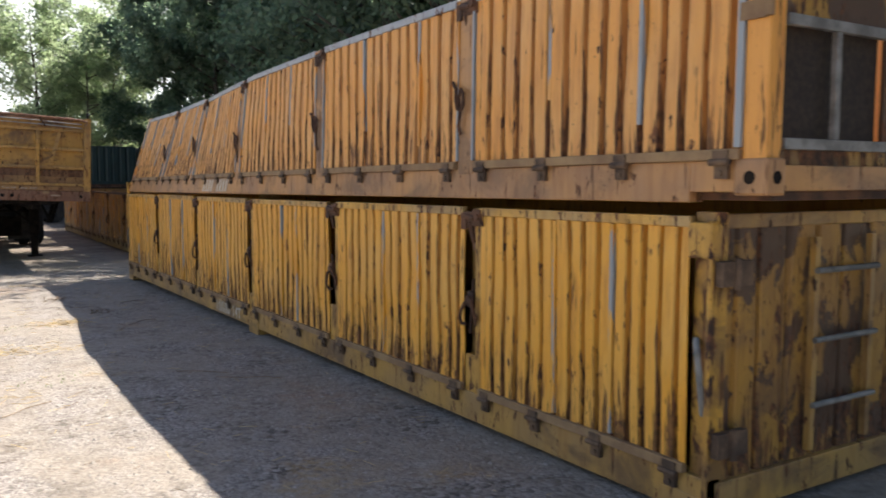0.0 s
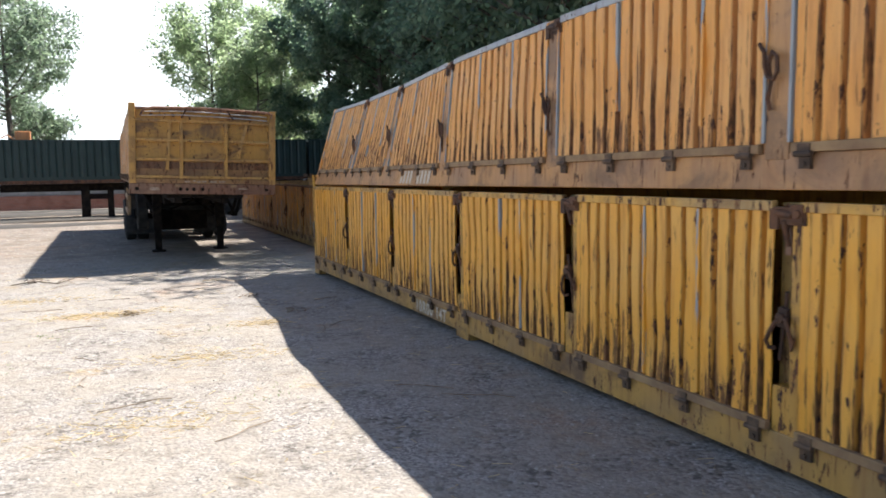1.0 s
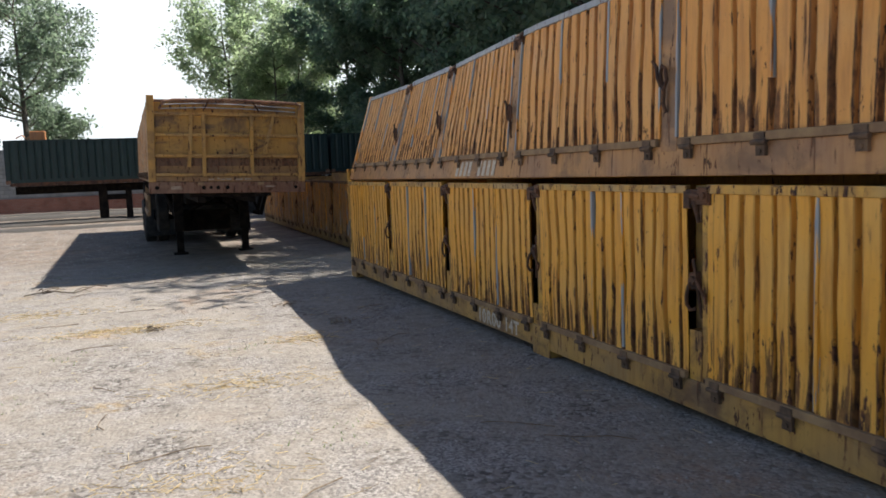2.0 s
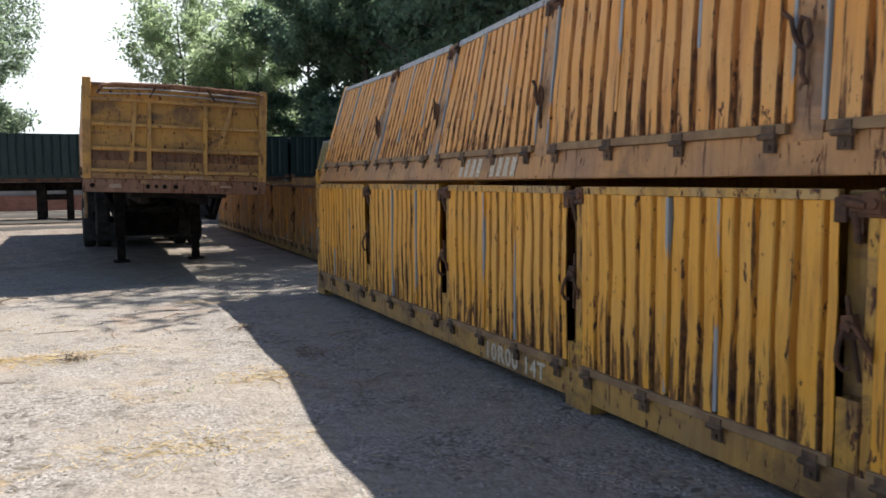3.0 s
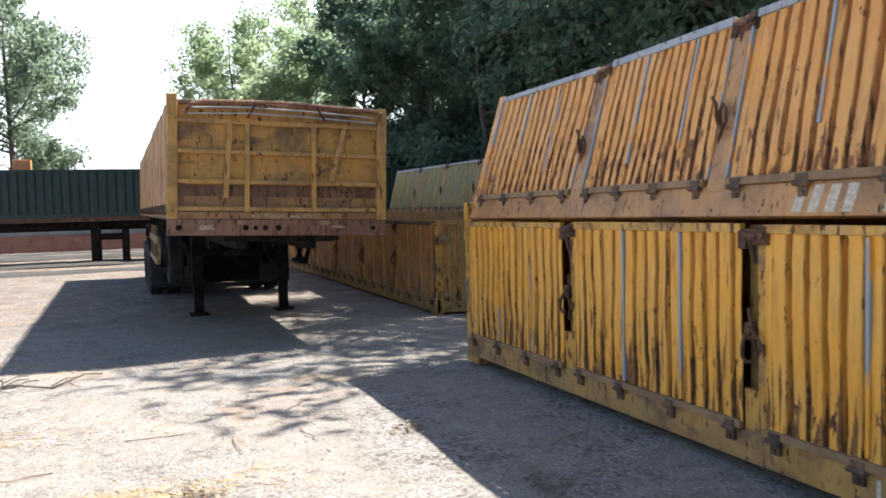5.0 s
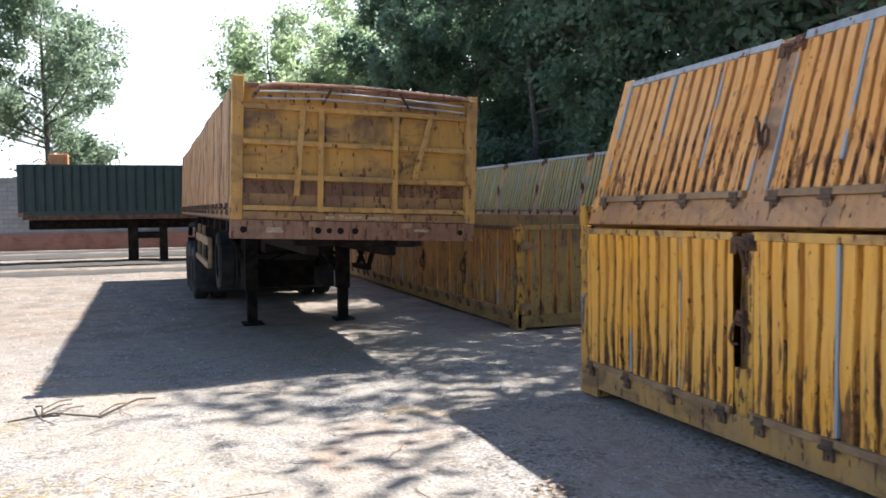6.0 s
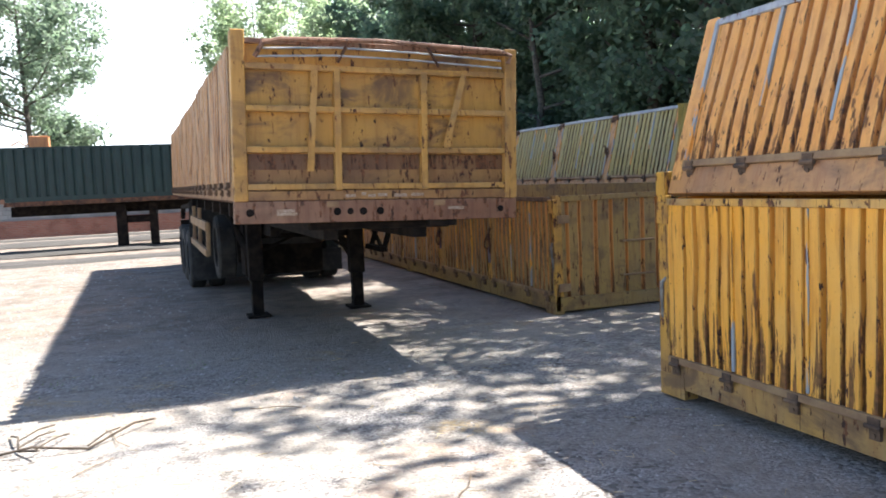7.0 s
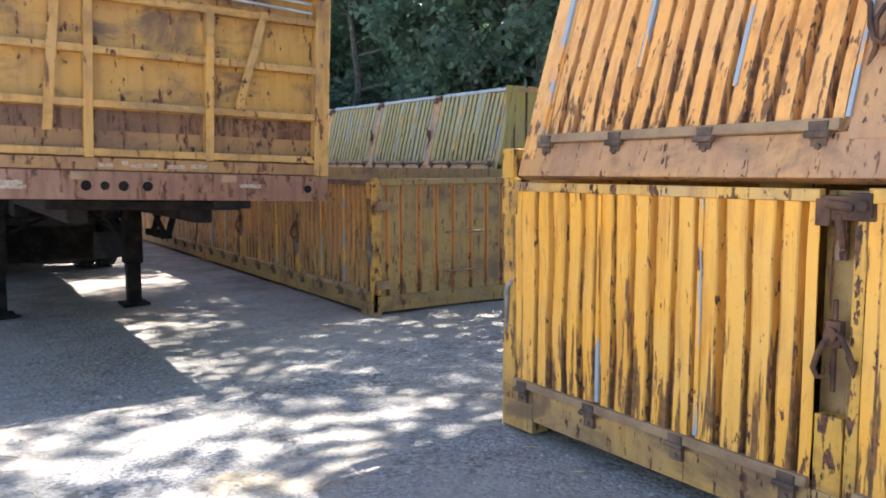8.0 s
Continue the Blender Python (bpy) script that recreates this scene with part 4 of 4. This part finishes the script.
def scatter():
    rnd = random.Random(77)
    stone_mats = [rust_metal("pale_stone", (0.28, 0.26, 0.235), (0.40, 0.375, 0.34), 20.0, 0.95), rust_metal("grey_stone", (0.15, 0.14, 0.13), (0.28, 0.265, 0.24), 20.0, 0.95)]
    b = Build()
    for i in range(21000):
        y = 1.8 + 17.0 * rnd.random() ** 1.15
        x = rnd.uniform(-4.5, 2.9)
        r = rnd.choice((0.005, 0.006, 0.008, 0.010, 0.012, 0.015)) * rnd.uniform(0.7, 1.5)
        g = ground_z(x, y)
        k = len(b.v)
        q = rnd.uniform(0, 6.28)
        for j in range(5):
            a = q + j * 1.2566 + rnd.uniform(-0.3, 0.3)
            b.v.append((x + r * math.cos(a) * rnd.uniform(0.7, 1.2), y + r * math.sin(a) * rnd.uniform(0.7, 1.2), g - 0.004))
        b.v.append((x + rnd.uniform(-0.3, 0.3) * r, y + rnd.uniform(-0.3, 0.3) * r, g + r * rnd.uniform(0.35, 0.7)))
        m = 0 if rnd.random() < 0.6 else 1
        for j in range(5):
            b.f.append((k + j, k + (j + 1) % 5, k + 5))
            b.m.append(m)
    for i in range(7000):
        y = 16.5 + 17.0 * rnd.random()
        x = rnd.uniform(-11.0, -0.2) if y > 18 else rnd.uniform(-7.0, 3.5)
        r, g, k, q = rnd.uniform(0.012, 0.034), ground_z(x, y), len(b.v), rnd.uniform(0, 6.28)
        for j in range(6):
            a = q + j * 1.0472
            b.v.append((x + r * math.cos(a) * rnd.uniform(0.7, 1.2), y + r * math.sin(a) * rnd.uniform(0.7, 1.2), g - 0.005))
        b.v.append((x, y, g + r * rnd.uniform(0.3, 0.65)))
        m = 0 if rnd.random() < 0.35 else 1
        for j in range(6):
            b.f.append((k + j, k + (j + 1) % 6, k + 6))
            b.m.append(m)
    tagged(part("gravel", b, stone_mats, None), "loose grey and pale gravel chips over the yard", "gravel", "", "stuff")
    straw = rust_metal("dry_straw", (0.40, 0.29, 0.13), (0.55, 0.44, 0.24), 9.0, 0.9)
    twig = rust_metal("dry_twig", (0.12, 0.085, 0.055), (0.26, 0.20, 0.14), 9.0, 0.9)
    b = Build()
    for i in range(1100):
        y = 2.0 + 17.0 * rnd.random()
        x = rnd.uniform(-4.5, 2.8)
        l, a = rnd.uniform(0.03, 0.13), rnd.uniform(0, 6.28)
        g = ground_z(x, y) + 0.006
        b.rod((x, y, g), (x + l * math.cos(a), y + l * math.sin(a), g + rnd.uniform(0, 0.02)), 0.0018, 3, 0 if rnd.random() < 0.7 else 1)
    for cx, cy, sx, sy, count in ((-0.5, 12.45, 0.45, 0.16, 420), (0.45, 9.3, 0.35, 0.15, 220), (1.2, 10.8, 0.18, 0.14, 130), (-1.6, 14.2, 0.5, 0.25, 260), (-0.2, 7.2, 0.4, 0.2, 200)):
        for i in range(count):
            x, y = rnd.gauss(cx, sx), rnd.gauss(cy, sy)
            l, a = rnd.uniform(0.03, 0.11), rnd.uniform(0, 6.28)
            g = ground_z(x, y) + 0.005
            b.rod((x, y, g), (x + l * math.cos(a), y + l * math.sin(a), g + rnd.uniform(0, 0.02)), 0.0022, 3, 0)
    for i in range(22):
        y, x, a = rnd.uniform(4.0, 17.0), rnd.uniform(-3.5, 2.6), rnd.uniform(0, 6.28)
        g = ground_z(x, y) + 0.012
        p = Vector((x, y, g))
        for k in range(4):
            a += rnd.uniform(-0.4, 0.4)
            w = p + Vector((math.cos(a), math.sin(a), 0)) * rnd.uniform(0.07, 0.16)
            w.z = ground_z(w.x, w.y) + rnd.uniform(0.008, 0.02)
            b.rod(p, w, 0.004, 5, 1)
            p = w
    tagged(part("straw", b, [straw, twig], None), "scattered dry straw and thin twigs on gravel", "straw", "", "stuff")
    weed = leaf_material("small_weed_leaves", (0.06, 0.10, 0.03), (0.12, 0.15, 0.05), 0.3)
    b = Build()
    for i in range(15):
        cx, cy = rnd.uniform(-4.2, 1.0), rnd.uniform(6.0, 19.0)
        for j in range(26):
            x, y = cx + rnd.gauss(0, 0.16), cy + rnd.gauss(0, 0.16)
            g, a, h = ground_z(x, y), rnd.uniform(0, 6.28), rnd.uniform(0.008, 0.028)
            k = len(b.v)
            dx, dy = math.cos(a) * 0.02, math.sin(a) * 0.02
            b.v += [(x - dy * 0.3, y + dx * 0.3, g), (x + dy * 0.3, y - dx * 0.3, g), (x + dx * 1.3, y + dy * 1.3, g + h)]
            b.f.append((k, k + 1, k + 2))
            b.m.append(0)
    tagged(part("weeds", b, weed, None), "small low weeds sprouting between the stones", "weeds", "", "stuff")
    # dark leaf clumps
    for x, y, r in ((1.75, 11.6, 0.22), (1.45, 13.2, 0.20), (-0.2, 12.3, 0.14)):
        b = Build()
        for j in range(70):
            px, py = x + rnd.gauss(0, r * 0.5), y + rnd.gauss(0, r * 0.5)
            g, a = ground_z(px, py) + rnd.uniform(0.004, 0.035), rnd.uniform(0, 6.28)
            k = len(b.v)
            l, w = rnd.uniform(0.03, 0.06), 0.012
            c, d = math.cos(a), math.sin(a)
            b.v += [(px, py, g), (px + c * l * 0.5 - d * w, py + d * l * 0.5 + c * w, g + 0.008), (px + c * l, py + d * l, g), (px + c * l * 0.5 + d * w, py + d * l * 0.5 - c * w, g + 0.004)]
            b.f.append((k, k + 1, k + 2, k + 3))
            b.m.append(0)
        tagged(part("leaf_litter", b, twig, None), "small dark clump of dry leaves on gravel", "leaves", "", "stuff")


scatter()


# ---- trees ----
def tree(name, m, label, tall, spread, seed, leaf_mat, leaves, first=0.3, leaf=0.16):
    rnd = random.Random(seed)
    t = thing(name, m, label, "tree", "trees round the yard")
    b = Build()
    path = [Vector((0, 0, -0.2))]
    for i in range(1, 7):
        path.append(Vector((rnd.uniform(-0.18, 0.18) * i * 0.35, rnd.uniform(-0.18, 0.18) * i * 0.35, tall * 0.92 * i / 6)))
    r0 = 0.011 * tall + 0.03
    for i, (p, q) in enumerate(zip(path, path[1:])):
        b.rod(p, q, r0 * (1 - i / 6.4), 8, 0, r0 * (1 - (i + 1) / 6.4))
    clumps = []
    for i in range(26):
        f = first + (1 - first) * (i + rnd.random()) / 26
        k = min(int(f * 6), 5)
        base = path[k].lerp(path[k + 1], min(f * 6 - k, 1.0))
        q = rnd.uniform(0, 2 * math.pi)
        reach = spread * (0.35 + 0.65 * math.sin(math.pi * min(1.0, (f - first) / (1 - first) * 0.85 + 0.12))) * rnd.uniform(0.55, 1.1)
        tip = base + Vector((math.cos(q) * reach, math.sin(q) * reach, reach * rnd.uniform(0.25, 0.8)))
        mid = base.lerp(tip, 0.5) + Vector((0, 0, -0.06 * reach))
        rr = r0 * (1 - f) * 0.5 + 0.012
        b.rod(base, mid, rr, 5, 0, rr * 0.7)
        b.rod(mid, tip, rr * 0.7, 5, 0, 0.006)
        for s in (0.45, 0.7, 0.92, 1.05):
            c = base.lerp(tip, s) + Vector((rnd.gauss(0, 0.25), rnd.gauss(0, 0.25), rnd.gauss(0, 0.2)))
            clumps.append((c, rnd.uniform(0.35, 0.75) * (0.6 + spread * 0.16)))
    part("trunk", b, M_BARK, t)
    c = Build()
    for i in range(leaves):
        p, r = clumps[rnd.randrange(len(clumps))]
        o = Vector((rnd.gauss(0, 0.5), rnd.gauss(0, 0.5), rnd.gauss(0, 0.42))) * r
        w = Vector((rnd.uniform(-1, 1), rnd.uniform(-1, 1), rnd.uniform(-1.2, 0.4))).normalized()
        u = w.orthogonal().normalized()
        u.rotate(Matrix.Rotation(rnd.uniform(0, 6.28), 3, w))
        l, s = leaf * rnd.uniform(0.7, 1.4), leaf * rnd.uniform(0.22, 0.36)
        q = p + o
        k = len(c.v)
        c.v += [q, q + w * l * 0.5 + u * s, q + w * l, q + w * l * 0.5 - u * s]
        c.f.append((k, k + 1, k + 2, k + 3))
        c.m.append(0)
    me = bpy.data.meshes.new("crown")
    me.from_pydata([tuple(p) for p in c.v], [], c.f)
    me.materials.append(leaf_mat)
    part("crown", me, None, t)
    return t


tree_a = tree("tree", pose(12.6, 22.2, -0.2), "tall slender tree with thin grey trunk and small leaves", 12.5, 2.7, 21, M_LEAFDARK, 8000, 0.22, 0.19)
tree_e = tree("tree", pose(10.9, 20.2, -0.2) @ Matrix.Scale(1.12, 4), "thin open-crowned tree with sparse small leaves", 12.5, 2.7, 27, M_LEAFDARK, 3800, 0.25, 0.19)
tree_b = tree("tree", pose(13.0, 30.0, -0.2), "tall dark leafy tree in the wood behind the yard", 14.0, 3.2, 22, M_LEAFDARK, 38000, 0.14, 0.22)
tree_c = tree("tree", pose(6.0, 57.0, -0.2), "bright sunlit tree with feathery leaves beyond the wall", 13.0, 3.5, 23, M_LEAF, 13000, 0.2, 0.23)
tree_d = tree("tree", pose(-5.6, 56.0, -0.2), "open-crowned tree with grey-green leaves beyond the wall", 15.0, 3.9, 24, M_LEAFGREY, 14000, 0.14, 0.23)

rnd = random.Random(5)
for x, y, s in ((12.6, 36.5, 1.0), (16.0, 33.0, 1.1), (12.8, 42.0, 1.05), (16.5, 40.0, 1.15), (20.0, 37.5, 1.1), (13.5, 47.5, 1.1), (18.5, 46.0, 1.2), (19.5, 30.0, 1.15), (15.5, 26.0, 1.1),
                (21.0, 24.0, 1.2), (24.0, 32.0, 1.2), (24.0, 41.0, 1.2), (14.0, 21.5, 0.95), (18.0, 19.0, 1.1), (26.0, 20.0, 1.2), (16.5, 53.0, 1.2), (22.0, 52.0, 1.2), (28.0, 45.0, 1.3), (13.0, 54.5, 1.1), (30.0, 27.0, 1.3)):
    copy_thing(tree_b, pose(x, y, -0.2, 0, 0, rnd.uniform(0, 360)) @ Matrix.Scale(s, 4))
for x, y, s in ((10.8, 22.0, 1.12), (11.4, 23.2, 1.15), (11.6, 25.6, 1.15), (11.8, 28.4, 1.15)):
    copy_thing(tree_a, pose(x, y, -0.2, 0, 0, rnd.uniform(0, 360)) @ Matrix.Scale(s, 4))
for x, y, s in ((11.6, 18.9, 1.14), (11.7, 17.1, 1.17)):
    copy_thing(tree_e, pose(x, y, -0.2, 0, 0, rnd.uniform(0, 360)) @ Matrix.Scale(s, 4))
# Unseen trees added along the east side to shade the stack's near end.
for x, y, s in ((14.0, 11.0, 1.0), (13.6, 6.5, 1.05), (14.0, 2.0, 1.1), (13.4, -2.5, 1.1), (14.2, -7.0, 1.1), (10.6, -4.4, 1.0)):
    copy_thing(tree_b, pose(x, y, -0.1, 0, 0, rnd.uniform(0, 360)) @ Matrix.Scale(s, 4))
for x, y, s in ((8.6, 55.5, 0.85), (7.2, 64.0, 1.0), (11.0, 59.0, 1.0), (12.8, 66.0, 1.25)):
    copy_thing(tree_c, pose(x, y, -0.2, 0, 0, rnd.uniform(0, 360)) @ Matrix.Scale(s, 4))
for x, y, s in ((-9.8, 54.5, 0.95), (-6.4, 63.0, 1.0), (-11.5, 61.0, 1.15), (-14.0, 57.0, 1.1), (-18.0, 55.0, 1.0), (-22.0, 60.0, 1.1)):
    copy_thing(tree_d, pose(x, y, -0.2, 0, 0, rnd.uniform(0, 360)) @ Matrix.Scale(s, 4))


# ---- far things beyond and on the green container ----
def roof_box():
    t = thing("metal_box", pose(-3.75, 37.6, 2.985), "small orange metal box with bent rods on the green container", "box")
    b = Build()
    b.box(0.0, 0.55, 0.0, 0.45, 0.0, 0.36)
    body = part("body", b, M_RAIL_BRIGHT, t, "", 0.02)
    for x, l in ((-0.05, -0.45), (0.2, -0.3)):
        b = Build()
        b.tube([(x, 0.2, 0.02), (x + l * 0.5, 0.2, 0.22), (x + l, 0.25, 0.10)], 0.025)
        part("rod", b, M_RAIL_BRIGHT, t)


M_RAIL_BRIGHT = worn_paint("orange_machine_paint", (0.55, 0.20, 0.06), (0.50, 0.22, 0.09), 0.66, 0.66)
roof_box()


def far_house():
    t = thing("house", pose(-24.5, 60.0, -0.2), "pale yellow house with a slatted gable behind the wall", "house")
    wall = rust_metal("pale_yellow_plaster", (0.48, 0.46, 0.28), (0.58, 0.55, 0.36), 1.5, 0.9)
    b = Build()
    b.box(0.0, 13.5, 0.0, 8.0, 0.0, 6.0)
    part("wall", b, wall, t)
    b = Build()
    b.v = [(-0.4, -0.5, 5.95), (13.9, -0.5, 5.95), (13.9, 8.5, 5.95), (-0.4, 8.5, 5.95), (-0.4, 4.0, 8.0), (13.9, 4.0, 8.0)]
    b.f = [(0, 1, 5, 4), (2, 3, 4, 5), (0, 4, 3), (1, 2, 5), (0, 3, 2, 1)]
    b.m = [0] * 5
    part("roof", b, M_BLOCK, t, "grey sheet roof")
    for i in range(14):
        b = Build()
        b.box(10.5, 13.4, -0.08, -0.005, 2.6 + 0.24 * i, 2.74 + 0.24 * i)
        part("slat", b, wall, t)


far_house()


# Dark branches stand in for shadow lines cast ahead of the trailer.
def dry_branch(points, label):
    x, y = points[0]
    t = thing("dry_branch", pose(x, y, ground_z(x, y)), label, "branch")
    b = Build()
    g0 = ground_z(x, y)
    b.tube([(px - x, py - y, ground_z(px, py) - g0 + 0.02 + 0.05 * (i % 2)) for i, (px, py) in enumerate(points)], 0.009, 6)
    part("stem", b, M_BRANCH, t)
    for k in (1, 2):
        px, py = points[k]
        b = Build()
        b.tube([(px - x, py - y, ground_z(px, py) - g0 + 0.04), (px - x + 0.12, py - y + 0.16, 0.07), (px - x + 0.20, py - y + 0.38, 0.03)], 0.006, 6)
        part("twig", b, M_BRANCH, t)


# Wood colour kept very dark so the stems read as shadow.
M_BRANCH = rust_metal("shadow_dark_wood", (0.045, 0.032, 0.024), (0.10, 0.075, 0.052), 9.0, 0.9)
dry_branch([(-1.95, 16.35), (-1.60, 16.30), (-1.25, 16.28), (-0.95, 16.62), (-0.80, 16.9)], "thin dark branch standing in for a shadow line on gravel")
dry_branch([(-1.80, 16.85), (-1.72, 16.60), (-1.70, 16.42), (-1.55, 16.20)], "short bent dark branch standing in for a shadow line")
